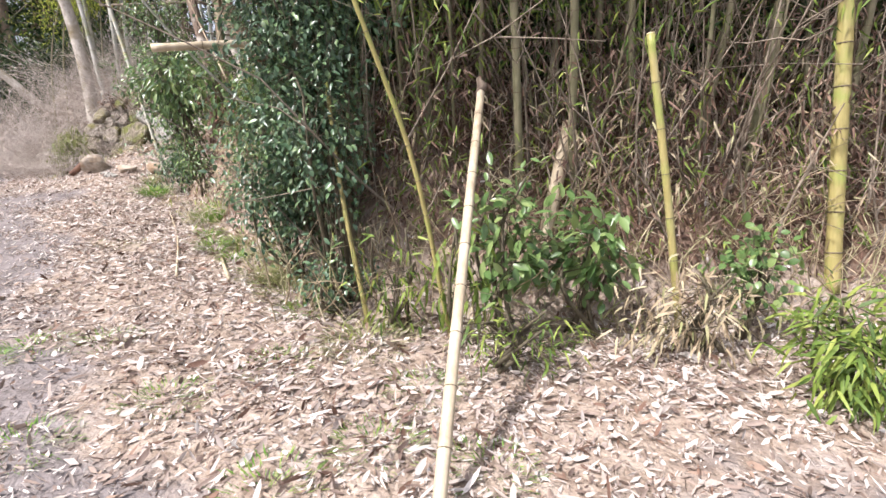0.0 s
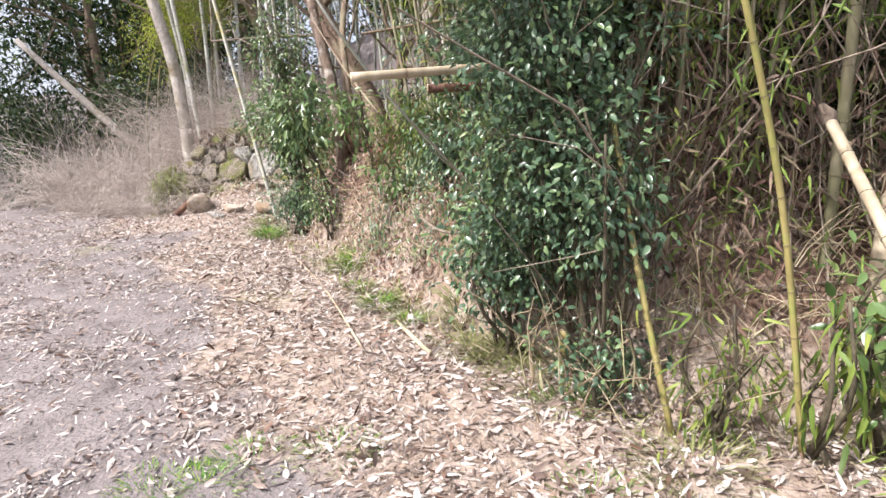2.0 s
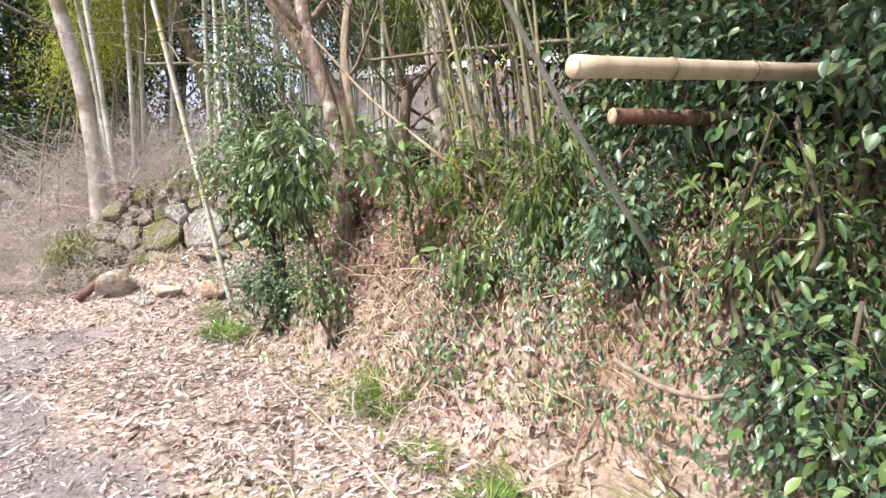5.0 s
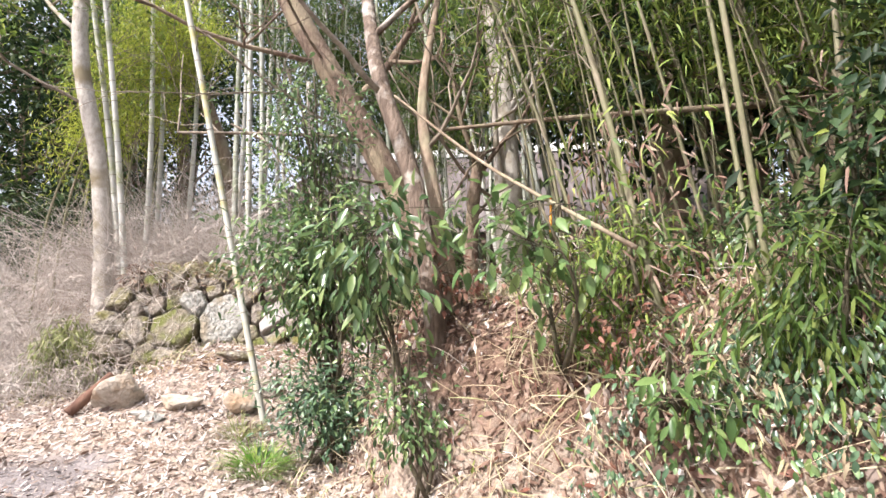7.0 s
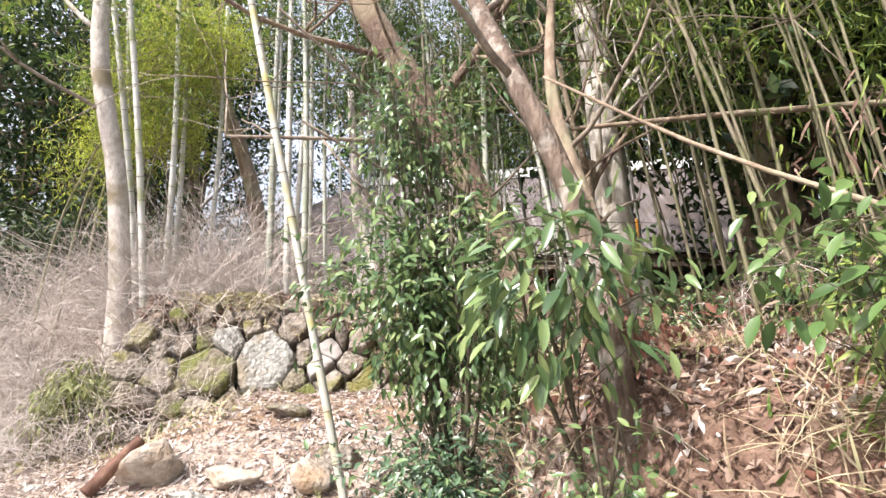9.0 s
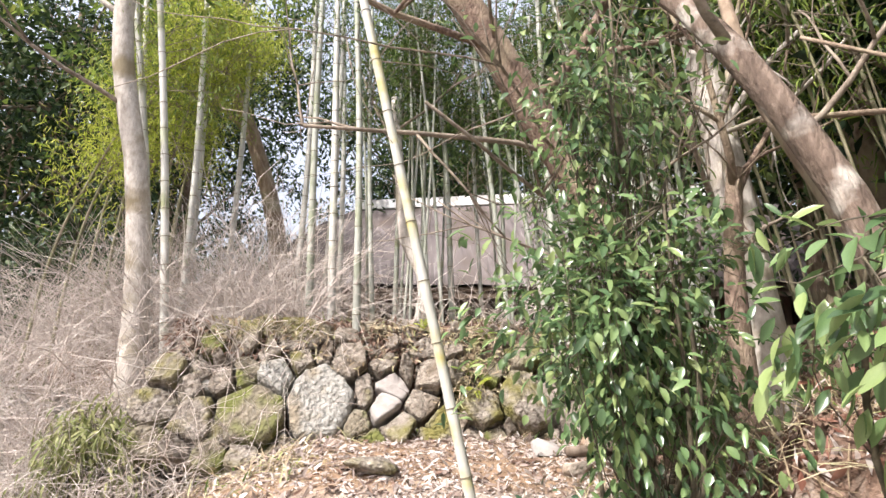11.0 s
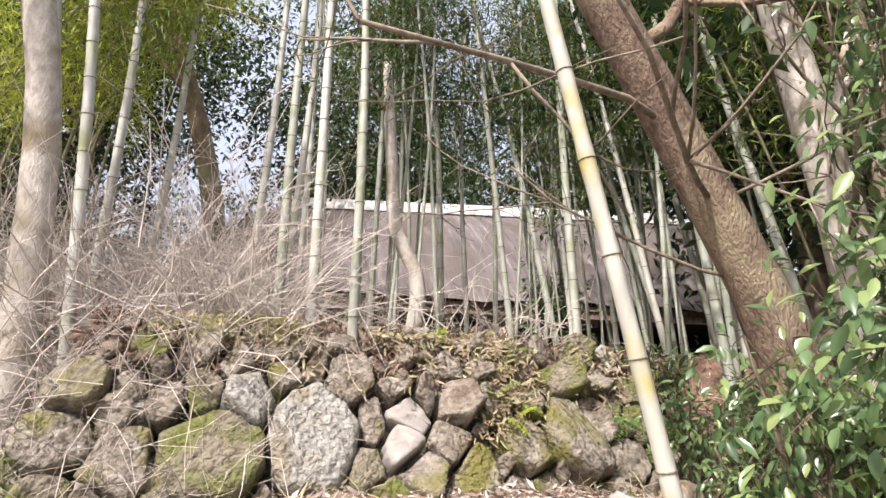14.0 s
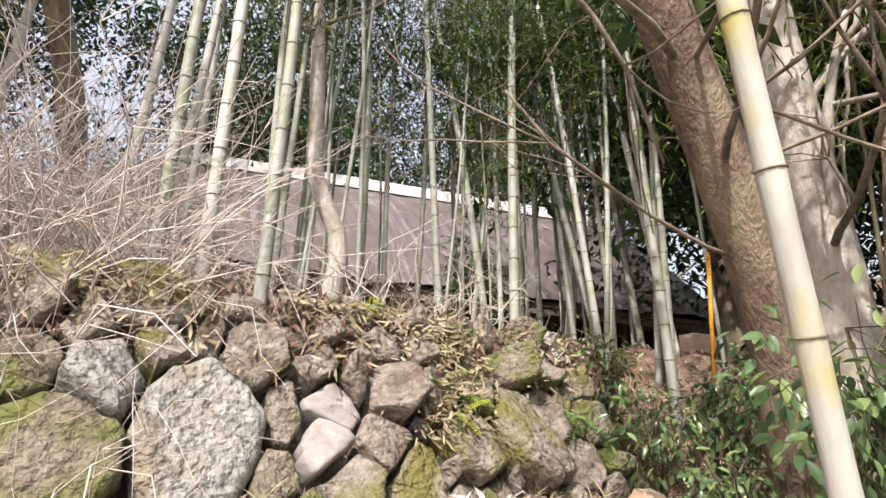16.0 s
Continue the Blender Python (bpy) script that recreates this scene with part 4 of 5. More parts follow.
tree([(-4.92, 13.38, H(-4.92, 13.38) - 0.1), (-4.9, 13.38, 3.7), (-5.15, 13.45, 4.2), (-5.25, 13.5, 5.0), (-5.4, 13.6, 6.5)], [0.10, 0.085, 0.08, 0.07, 0.05], M_BARK_PALE, "crooked slim tree above the stone wall", [(0.8, (-0.5, 0, 0.8), 1.5, 0.025), (0.9, (0.6, 0, 0.6), 1.5, 0.025)])
# fallen pale log over the far wall
tree([(-10.9, 14.9, 2.75), (-12.2, 14.6, 4.1), (-13.6, 14.4, 5.5)], [0.11, 0.09, 0.07], M_BARK_PALE, "pale fallen trunk resting on the overgrown wall", category="log")


def forest():
    spots = [(-16, 20, 11), (-13, 24, 12), (-19, 27, 13), (-13.5, 29, 12), (-15, 32, 14), (-12.2, 21.5, 11), (3, 30, 13), (-1, 31, 14), (7, 29, 13), (11, 25, 13)]
    spots += [(-3.2, 28.8, 12), (-1.0, 29.5, 13), (2.0, 28.6, 13), (6.2, 28.2, 13), (10.5, 27.5, 13), (12.5, 22.5, 13), (-11.2, 23.5, 12), (-14.5, 22.0, 13), (-17.0, 24.0, 13), (-12.6, 26.5, 13), (-2.5, 34, 12), (9, 17, 12), (5.5, 15, 11), (-4.2, 28, 11), (0.5, 28.5, 11), (4.5, 27.5, 12), (8.5, 23.5, 12), (-1.5, 27.5, 10), (6, 11, 11), (8, 6, 11), (5.5, 7.5, 10), (2.5, 13.5, 11), (-18, 13, 9), (-21, 19, 11), (-24, 24, 12), (-14, 18.5, 9), (13, 33, 14), (1.5, 9.8, 10), (3.8, 11.2, 11), (2.2, 12.2, 8), (1.2, 13.2, 9), (3.2, 14.0, 9), (3.0, 9.0, 8), (0.4, 11.6, 8)]
    for x, y, h in spots:
        z = H(x, y)
        lean = rng.normal(size=2) * 0.4
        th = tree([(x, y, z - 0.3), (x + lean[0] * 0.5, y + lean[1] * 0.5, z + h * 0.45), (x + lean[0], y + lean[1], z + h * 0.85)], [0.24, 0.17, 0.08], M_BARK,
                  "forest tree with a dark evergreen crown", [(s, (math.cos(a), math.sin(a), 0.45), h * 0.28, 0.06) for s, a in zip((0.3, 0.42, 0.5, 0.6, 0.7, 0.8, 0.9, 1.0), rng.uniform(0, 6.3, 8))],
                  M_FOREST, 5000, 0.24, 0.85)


forest()


# ---- shrubs ----
def shrub(base, centre, radii, label, mat, leaves, leaf, width, stems=4, twigs=40, shape=BROAD, bark=M_SHOOT, name="shrub", droop=0.3, droplow=-1.0, loose=0.07, singles=None):
    base, centre, radii = np.array(base, float), np.array(centre, float), np.array(radii, float)
    th = thing(name, label, "shrub", base)
    wood, ends = [], []
    for k in range(stems):
        top = centre + rand_dir(1)[0] * radii * [0.5, 0.5, 0.6] + [0, 0, radii[2] * 0.3]
        mid = base + (top - base) * 0.5 + rng.normal(size=3) * 0.08
        line = spline([base + rng.normal(size=3) * [0.05, 0.05, 0], mid, top], 8)
        sv, sf = tube(line, np.linspace(0.018, 0.007, 8), 6)
        part("stem", sv, sf, bark, th)
        for j in range(twigs // stems):
            s = line[rng.integers(2, 8)]
            d = rand_dir(1)[0]
            d[2] = max(d[2], droplow)
            e = centre + d * radii * rng.uniform(0.4, 1.12) * (1 + 0.28 * math.sin(5 * d[0] + 7 * d[2] + 3 * d[1] + base[0] * 9))
            m = (s + e) / 2 + rng.normal(size=3) * 0.06
            tw = spline([s, m, e], 6)
            wood.append(tube(tw, np.linspace(0.0042, 0.0015, 6), 3))
            ends.append(tw[2:])
    v, f = merge(wood)
    part("twigs", v, f, bark, th, kind="stuff")
    ends = np.concatenate(ends)
    pos = ends[rng.integers(0, len(ends), leaves)] + rng.normal(size=(leaves, 3)) * loose
    out = unit(pos - centre)
    along = unit(out * 0.6 + rand_dir(leaves) * 0.8 + [0, 0, -droop])
    if singles:
        face = unit(np.array([-0.1, -0.3, 0.9]) + 0.55 * rand_dir(leaves))
        for k in range(leaves):
            y = along[k]
            x = unit(np.cross(y, face[k]))
            z = np.cross(x, y)
            size = rng.uniform(0.65, 1.25)
            ob = new("leaf", singles)
            ob.matrix_basis = Matrix([[*(x[i] * width * size, y[i] * leaf * size, z[i] * leaf * size * 0.7), pos[k][i] - base[i]] for i in range(3)] + [[0, 0, 0, 1]])
            ob.parent = th
        return th
    v, f = strew(shape, pos, along, unit(np.array([-0.1, -0.3, 0.9]) + 0.55 * rand_dir(leaves)), rng.uniform(0.65, 1.25, leaves) * leaf, rng.uniform(0.75, 1.2, leaves) * width)
    part("leaves", v, f, mat, th, kind="stuff")
    return th


LEAF_V = np.stack([BROAD[0][:, 0], BROAD[0][:, 1], 0.5 * BROAD[0][:, 2] + BROAD[0][:, 3]], -1)
LEAF_BROAD = raw_mesh("leaf", LEAF_V, BROAD[1], per_piece(M_BROAD))
LEAF_OAK = raw_mesh("leaf", LEAF_V, BROAD[1], per_piece(M_OAK))
DARK_BUSH = "dense dark evergreen bush with small glossy leaves on the bank"
shrub((-0.85, 4.2, H(-0.85, 4.2)), (-1.15, 4.05, 1.88), (0.6, 0.46, 0.7), DARK_BUSH, M_CAMELLIA, 3000, 0.054, 0.029, 6, 100, droplow=-0.9)
shrub((-0.7, 4.0, H(-0.7, 4.0)), (-0.85, 3.6, 1.75), (0.32, 0.26, 0.5), DARK_BUSH, M_CAMELLIA, 1000, 0.054, 0.029, 5, 60, droplow=-0.9)
shrub((-0.75, 4.4, H(-0.75, 4.4)), (-1.15, 4.0, 2.65), (0.68, 0.5, 0.62), "tall dark evergreen bush with glossy leaves", M_CAMELLIA, 2900, 0.052, 0.028, 5, 80)
shrub((-0.7, 5.1, H(-0.7, 5.1)), (-0.9, 4.8, 2.95), (0.8, 0.55, 0.8), "dark evergreen bush on top of the bank", M_CAMELLIA, 3400, 0.06, 0.033, 5, 80)
shrub((-1.3, 5.6, H(-1.3, 5.6)), (-1.3, 5.45, 2.75), (0.7, 0.4, 0.6), "shaded evergreen bush above the sawn pole", M_CAMELLIA, 2200, 0.065, 0.033, 5, 70)
shrub((-1.2, 4.5, H(-1.2, 4.5)), (-1.36, 4.4, 1.2), (0.42, 0.34, 0.40), "low bush of dark and bright green leaves at the cut bank", M_CAMELLIA, 1100, 0.056, 0.03, 4, 44)
shrub((-1.2, 4.75, H(-1.2, 4.75)), (-1.38, 4.85, 1.35), (0.4, 0.3, 0.5), "dark leafy bush hanging over the cut bank", M_CAMELLIA, 1000, 0.055, 0.027, 4, 50, droop=0.6)
shrub((-1.35, 4.6, H(-1.35, 4.6)), (-1.42, 4.45, 1.35), (0.36, 0.3, 0.42), "bright green leafy sprigs at the cut bank", M_BROAD, 150, 0.07, 0.03, 3, 26, droop=0.5, singles=LEAF_BROAD)
# added dark bushes that block sky light and blacken the thicket's depth
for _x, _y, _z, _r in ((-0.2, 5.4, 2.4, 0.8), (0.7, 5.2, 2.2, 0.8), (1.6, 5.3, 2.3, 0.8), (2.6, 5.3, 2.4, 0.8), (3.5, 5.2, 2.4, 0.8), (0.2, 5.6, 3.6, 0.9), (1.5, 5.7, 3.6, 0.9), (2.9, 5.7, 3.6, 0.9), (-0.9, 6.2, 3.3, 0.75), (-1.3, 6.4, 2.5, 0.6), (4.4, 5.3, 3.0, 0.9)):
    shrub((_x, _y, H(_x, _y)), (_x, _y, max(_z, H(_x, _y) + 0.5)), (_r, 0.5, 0.75), "dark evergreen bush added to darken the bamboo thicket", M_FOREST, 1500, 0.10, 0.04, 4, 60, shape=CLUMP, loose=0.12)
shrub((-1.6, 5.75, H(-1.6, 5.75)), (-1.78, 5.6, 1.95), (0.34, 0.28, 0.42), "mixed dark leaves hanging over the bank below the pole", M_CAMELLIA, 800, 0.06, 0.026, 4, 44, droop=0.8)
# this dwarf bamboo takes the leaf colour darkened for shade
shrub((-1.9, 6.3, H(-1.9, 6.3)), (-2.05, 6.2, 2.15), (0.40, 0.3, 0.42), "dwarf bamboo with narrow leaves on the edge of the bank", M_BAMLEAF_SHADE, 900, 0.11, 0.017, 5, 50, shape=BLADE, droop=0.8, name="dwarf_bamboo")
shrub((-2.3, 7.1, H(-2.3, 7.1)), (-2.45, 7.2, 2.4), (0.45, 0.4, 0.4), "dwarf bamboo with narrow leaves on the edge of the bank", M_BAMLEAF, 700, 0.11, 0.017, 5, 50, shape=BLADE, droop=0.8, name="dwarf_bamboo")
for _x, _y in ((-1.2, 7.6), (-0.3, 7.9), (-1.7, 8.8), (-0.8, 9.3), (-2.2, 9.6), (0.4, 8.6)):
    shrub((_x, _y, H(_x, _y)), (_x, _y, H(_x, _y) + 0.45), (0.6, 0.5, 0.42), "green undergrowth under the leaning bamboo", M_OAK, 620, 0.085, 0.032, 4, 50, droop=0.4)
shrub((0.45, 3.35, H(0.45, 3.35)), (0.42, 3.2, 1.05), (0.30, 0.25, 0.42), "upright plant with bright broad green leaves", M_BROAD, 300, 0.095, 0.042, 4, 28, singles=LEAF_BROAD)
shrub((0.95, 3.4, H(0.95, 3.4)), (0.95, 3.3, 0.95), (0.35, 0.25, 0.30), "bright green broad-leaved plant at the bank", M_BROAD, 260, 0.105, 0.045, 4, 24, singles=LEAF_BROAD)
shrub((2.0, 3.4, H(2.0, 3.4)), (2.05, 3.3, 0.85), (0.26, 0.2, 0.26), "small round-leaved green shrub on the bank", M_BROAD, 240, 0.06, 0.045, 3, 20, singles=LEAF_BROAD)
shrub((0.1, 3.35, H(0.1, 3.35)), (0.15, 3.2, 0.85), (0.22, 0.2, 0.45), "young bamboo with long drooping green leaves", M_BAMLEAF, 90, 0.15, 0.024, 3, 20, shape=BLADE, droop=1.1, name="dwarf_bamboo")
shrub((-0.35, 3.5, H(-0.35, 3.5)), (-0.3, 3.4, 0.75), (0.4, 0.2, 0.4), "dwarf bamboo with drooping leaves at the foot of the bank", M_BAMLEAF, 130, 0.10, 0.016, 4, 30, shape=BLADE, droop=0.9, name="dwarf_bamboo")
shrub((1.6, 3.2, H(1.6, 3.2)), (1.55, 3.05, 0.55), (0.6, 0.25, 0.35), "withered and green dwarf bamboo at the foot of the bank", M_STRAW, 420, 0.11, 0.015, 5, 40, shape=BLADE, droop=0.9, name="dwarf_bamboo")
shrub((-0.75, 3.85, H(-0.75, 3.85)), (-0.8, 3.75, 0.72), (0.45, 0.2, 0.28), "small bush of round grey-green leaves at the foot of the bank", M_CAMELLIA, 420, 0.045, 0.03, 4, 34)
shrub((2.2, 2.6, H(2.2, 2.6)), (2.1, 2.5, 0.55), (0.45, 0.35, 0.30), "low clump of dwarf bamboo leaves beside the lane", M_BAMLEAF, 700, 0.13, 0.02, 5, 40, shape=BLADE, name="dwarf_bamboo")
shrub((0.35, 2.9, H(0.35, 2.9)), (0.45, 2.85, 0.45), (0.5, 0.25, 0.25), "low clump of green dwarf bamboo leaves", M_BAMLEAF, 190, 0.09, 0.014, 5, 40, shape=BLADE, name="dwarf_bamboo")
shrub((-4.15, 8.95, H(-4.15, 8.95)), (-4.4, 8.78, 2.75), (0.82, 0.45, 0.85), "tall loose evergreen shrub with leathery green leaves beside the lane", M_OAK, 3100, 0.082, 0.032, 6, 120, droplow=-0.8)
shrub((-4.2, 9.15, H(-4.2, 9.15)), (-4.5, 8.7, 3.75), (0.62, 0.4, 0.75), "thin airy crown of small evergreen leaves", M_OAK, 1200, 0.07, 0.028, 4, 80, droplow=-0.8)
shrub((-4.3, 8.85, H(-4.3, 8.85)), (-4.3, 8.75, 1.45), (0.62, 0.42, 0.42), "low dense skirt of evergreen leaves at the bank", M_CAMELLIA, 1700, 0.065, 0.026, 4, 60)
shrub((-3.45, 7.75, H(-3.45, 7.75)), (-3.6, 7.75, 1.55), (0.4, 0.3, 0.42), "small dark bush on the face of the bank", M_OAK, 480, 0.06, 0.026, 4, 44, droop=0.5)
shrub((-3.6, 8.2, H(-3.6, 8.2)), (-3.8, 7.72, 2.62), (0.62, 0.35, 0.36), "overhanging branch with large drooping green leaves", M_OAK, 360, 0.135, 0.045, 2, 40, droop=0.7, singles=LEAF_OAK)
shrub((-2.75, 7.2, H(-2.75, 7.2)), (-3.0, 6.95, 2.48), (0.5, 0.35, 0.30), "bush with large bright green leaves on the bank", M_BROAD, 200, 0.105, 0.042, 2, 34, droop=0.6, singles=LEAF_BROAD)
shrub((-3.55, 9.75, H(-3.55, 9.75)), (-3.6, 9.7, 2.2), (0.6, 0.4, 0.38), "green-leaved bush before the leaning tree", M_BROAD, 520, 0.085, 0.032, 5, 44, droop=0.5)
shrub((-2.4, 6.65, H(-2.4, 6.65)), (-2.45, 6.4, 1.72), (0.3, 0.22, 0.26), "small plant with bright green leaves on the slope", M_BROAD, 160, 0.1, 0.035, 3, 18, droop=0.6, singles=LEAF_BROAD)
shrub((-1.45, 5.2, H(-1.45, 5.2)), (-1.35, 4.95, 1.95), (0.4, 0.3, 0.5), "mixed green leaves on the upper bank", M_BROAD, 500, 0.075, 0.025, 4, 40, droop=0.6)
shrub((-7.95, 11.75, H(-7.95, 11.75)), (-7.9, 11.6, 1.72), (0.5, 0.35, 0.36), "drooping mound of pale green leaves before the wall", M_WEED, 1500, 0.12, 0.02, 5, 60, shape=BLADE, droop=1.0)
shrub((-2.9, 12.3, H(-2.9, 12.3)), (-2.85, 12.2, 2.75), (0.5, 0.4, 0.3), "green undergrowth beside the end of the wall", M_BROAD, 600, 0.075, 0.03, 5, 40)
shrub((-2.6, 14.5, H(-2.6, 14.5)), (-2.6, 14.5, 4.0), (0.6, 0.5, 0.5), "dark green bush in front of the old house", M_OAK, 700, 0.12, 0.045, 4, 40)


for _x, _y, _z, _r, _h in ((-13.6, 16.4, 1.2, 1.3, 1.3), (-15.5, 17.0, 0.4, 1.6, 1.5), (-17.5, 16.0, -0.5, 1.8, 1.6), (-19.5, 15.0, -1.0, 2.0, 1.6), (-12.6, 18.2, 2.6, 1.5, 1.5), (-10.5, 18.5, 3.5, 1.5, 1.3), (-15.5, 20.5, 2.0, 2.0, 2.2), (-8.2, 18.8, 3.9, 1.3, 1.2), (-12.4, 16.6, 2.8, 1.3, 2.2), (-14.0, 15.2, 1.2, 1.4, 2.0), (-16.5, 18.6, 1.0, 2.0, 3.0), (-11.2, 17.0, 3.2, 1.2, 2.0), (-18.5, 18.0, 0.0, 2.2, 3.2)):
    shrub((_x, _y, H(_x, _y)), (_x, _y, H(_x, _y) + _h * 0.9), (_r, _r, _h), "dark evergreen bush beyond the crest of the lane", M_FOREST, 2600, 0.17, 0.075, 5, 90, shape=CLUMP, loose=0.2)


shrub((-4.0, 9.75, H(-4.0, 9.75)), (-4.1, 9.8, 2.5), (0.5, 0.34, 0.42), "leafy branch with large glossy green leaves beside the lane", M_OAK, 260, 0.082, 0.034, 3, 34, droop=0.7, singles=LEAF_OAK)
shrub((-3.55, 10.0, H(-3.55, 10.0)), (-3.62, 10.0, 2.45), (0.42, 0.28, 0.36), "bright yellow-green sapling at the foot of the leaning tree", M_BROAD, 200, 0.09, 0.042, 3, 20, droop=0.5, singles=LEAF_BROAD)


shrub((-2.35, 6.8, H(-2.35, 6.8)), (-2.4, 6.85, 2.0), (0.5, 0.3, 0.22), "low bush with reddish brown withered leaves on the slope", M_RED, 190, 0.05, 0.022, 2, 24, droop=0.6)
shrub((-3.3, 8.3, H(-3.3, 8.3)), (-3.35, 8.2, H(-3.35, 8.2) + 0.3), (0.5, 0.35, 0.25), "low bush with red withered leaves beside the shrub", M_RED, 170, 0.065, 0.03, 3, 24, droop=0.6)


for _x, _y, _z in ((-3.25, 11.35, 2.35), (-2.75, 11.2, 2.45), (-2.2, 11.3, 2.6), (-3.5, 10.75, 1.95), (-2.5, 10.8, 2.5)):
    shrub((_x, _y, H(_x, _y)), (_x, _y - 0.1, max(_z, H(_x, _y) + 0.2)), (0.42, 0.3, 0.28), "low green undergrowth of mixed leaves beside the end of the wall", M_OAK, 330, 0.075, 0.03, 4, 36, droop=0.5)


def ivy():
    """Creeping leaves that hang on the cut bank."""
    for name, mat, count, size in (("ivy", M_CAMELLIA, 5200, 0.048), ("creeper", M_BROAD, 2200, 0.042), ("withered_creeper", M_STRAW, 1900, 0.075), ("dead_creeper", M_LITTER_BROWN, 4200, 0.07), ("fallen_red_leaves", M_RED, 260, 0.06)):
        pos, nor = on_ground(count * 24, -3.8, -0.6, 3.9, 9.0)
        d, _ = bank(pos[:, 0], pos[:, 1])
        drift = lumps(pos[:, 0], pos[:, 1], 3.2, size * 90 + len(name)) > -0.1
        lo, hi = (0.14, 1.5) if name != "fallen_red_leaves" else (0.5, 2.2)
        ok = drift & (d > lo) & (d < hi) & (pos[:, 1] < (6.9 if name != "fallen_red_leaves" else 9)) & (pos[:, 1] > (3.9 if name != "fallen_red_leaves" else 6.5))
        pos, nor = pos[ok][:count], nor[ok][:count]
        n = len(pos)
        pos = pos + nor * (rng.random(n)[:, None] ** 2 * 0.28)
        slim = name in ("withered_creeper", "dead_creeper")
        v, f = strew(BLADE if slim else BROAD, pos, unit(np.array([-0.15, -0.25, -0.8]) + 0.6 * rand_dir(n)), unit(nor + [-0.3, -0.5, 0.3] + 0.5 * rand_dir(n)), rng.uniform(0.5, 1.3, n) * size, rng.uniform(0.1, 0.2, n) * size if slim else rng.uniform(0.35, 0.5, n) * size)
        lone(name, v, f, mat, {"ivy": "dark ivy leaves hanging on the bank", "withered_creeper": "withered straw-coloured leaves hanging on the bank", "dead_creeper": "dead brown leaves hanging on the bank", "creeper": "bright green creeper leaves on the bank"}.get(name, "red and brown fallen leaves on the slope"), "ivy" if mat is not M_RED else "leaf litter", kind="stuff")


ivy()


def tubes(p, r, sides=3):
    """Many open tubes at once: p is (count, points, 3), r is (count, points)."""
    m, k, _ = p.shape
    t = unit(np.gradient(p, axis=1))
    a = unit(np.cross(t, np.array([0.31, 0.77, 0.55])))
    b = np.cross(t, a)
    ang = np.arange(sides) * 2 * np.pi / sides
    ring = a[:, :, None] * np.cos(ang)[:, None] + b[:, :, None] * np.sin(ang)[:, None]
    v = (p[:, :, None] + ring * r[:, :, None, None]).reshape(-1, 3)
    c, i, j = np.meshgrid(np.arange(m), np.arange(k - 1), np.arange(sides), indexing="ij")
    o, n = (c * k + i) * sides, (j + 1) % sides
    return v, np.stack([o + j, o + n, o + sides + n, o + sides + j], -1).reshape(-1, 4)


def brush(name, count, x0, x1, y0, y1, h0, h1, label, mat=M_TWIG, r=0.006, stray=0.28, lift=0.3):
    """A tangle of bare stems, each with side twigs."""
    x, y = rng.uniform(x0, x1, count), rng.uniform(y0, y1, count)
    p = np.stack([x, y, height(x, y) + rng.uniform(0, lift, count)], -1)
    d = unit(np.stack([rng.normal(size=count) * 2.1 * stray, rng.normal(size=count) * 2.1 * stray, rng.uniform(0.3, 1.0, count)], -1))
    length = rng.uniform(h0, h1, count)[:, None]
    pts = [p]
    for _ in range(5):
        d = unit(d + rng.normal(size=(count, 3)) * stray * 1.15 + [0, -0.1 * stray, -0.36 * stray])
        pts.append(pts[-1] + d * length / 5)
    pts = np.stack(pts, 1)
    rr = r * rng.uniform(0.5, 1.4, count)[:, None]
    out = [tubes(pts, rr * np.linspace(1, 0.35, 6))]
    for _ in range(2):
        q = pts[np.arange(count), rng.integers(1, 5, count)]
        e = q + unit(d + rng.normal(size=(count, 3)) * 0.7) * length * rng.uniform(0.15, 0.4, (count, 1))
        out.append(tubes(np.stack([q, (q + e) / 2 + rng.normal(size=(count, 3)) * 0.03, e], 1), rr * np.array([0.6, 0.4, 0.2])))
    v, f = merge(out)
    lone(name, v, f, mat, label, "brush", kind="stuff")


brush("dry_brush", 3600, -11.5, -6.3, 12.1, 15.5, 0.8, 2.5, "tangle of bare grey-brown vines and twigs above the wall", r=0.0058)
brush("dry_brush", 700, -10.0, -6.3, 11.5, 12.6, 0.5, 1.7, "bare vines hanging over the stone wall", r=0.0036, stray=0.42)
brush("dry_brush", 420, -10.0, -6.9, 11.0, 11.7, 0.3, 1.1, "bare twigs and dry weeds at the foot of the wall", r=0.004, stray=0.35)
brush("dry_stalks", 260, -1.3, 3.4, 3.35, 4.2, 0.15, 0.75, "dry upright stalks at the foot of the bank", M_STRAW, 0.006, 0.16)
brush("dead_stems", 320, -0.8, 4.5, 3.8, 5.5, 0.8, 2.4, "dead grey-brown stems in the dark thicket", M_BRANCH, 0.010, 0.10)
brush("dry_brush", 300, -6.4, -2.0, 12.3, 16.0, 0.4, 1.2, "sparse bare twigs under the bamboo")
brush("dry_brush", 900, -17, -10.5, 13, 19, 1.0, 3.4, "grey bare brush beyond the crest of the lane", r=0.010)
brush("dry_brush", 240, -0.6, 4.0, 4.0, 6.5, 0.5, 1.4, "dead brown twigs on the dark bank", M_BRANCH)
brush("dry_brush", 110, -4.0, -1.4, 5.8, 9.0, 0.2, 0.5, "dry twigs on the bank", M_TWIG, 0.004)


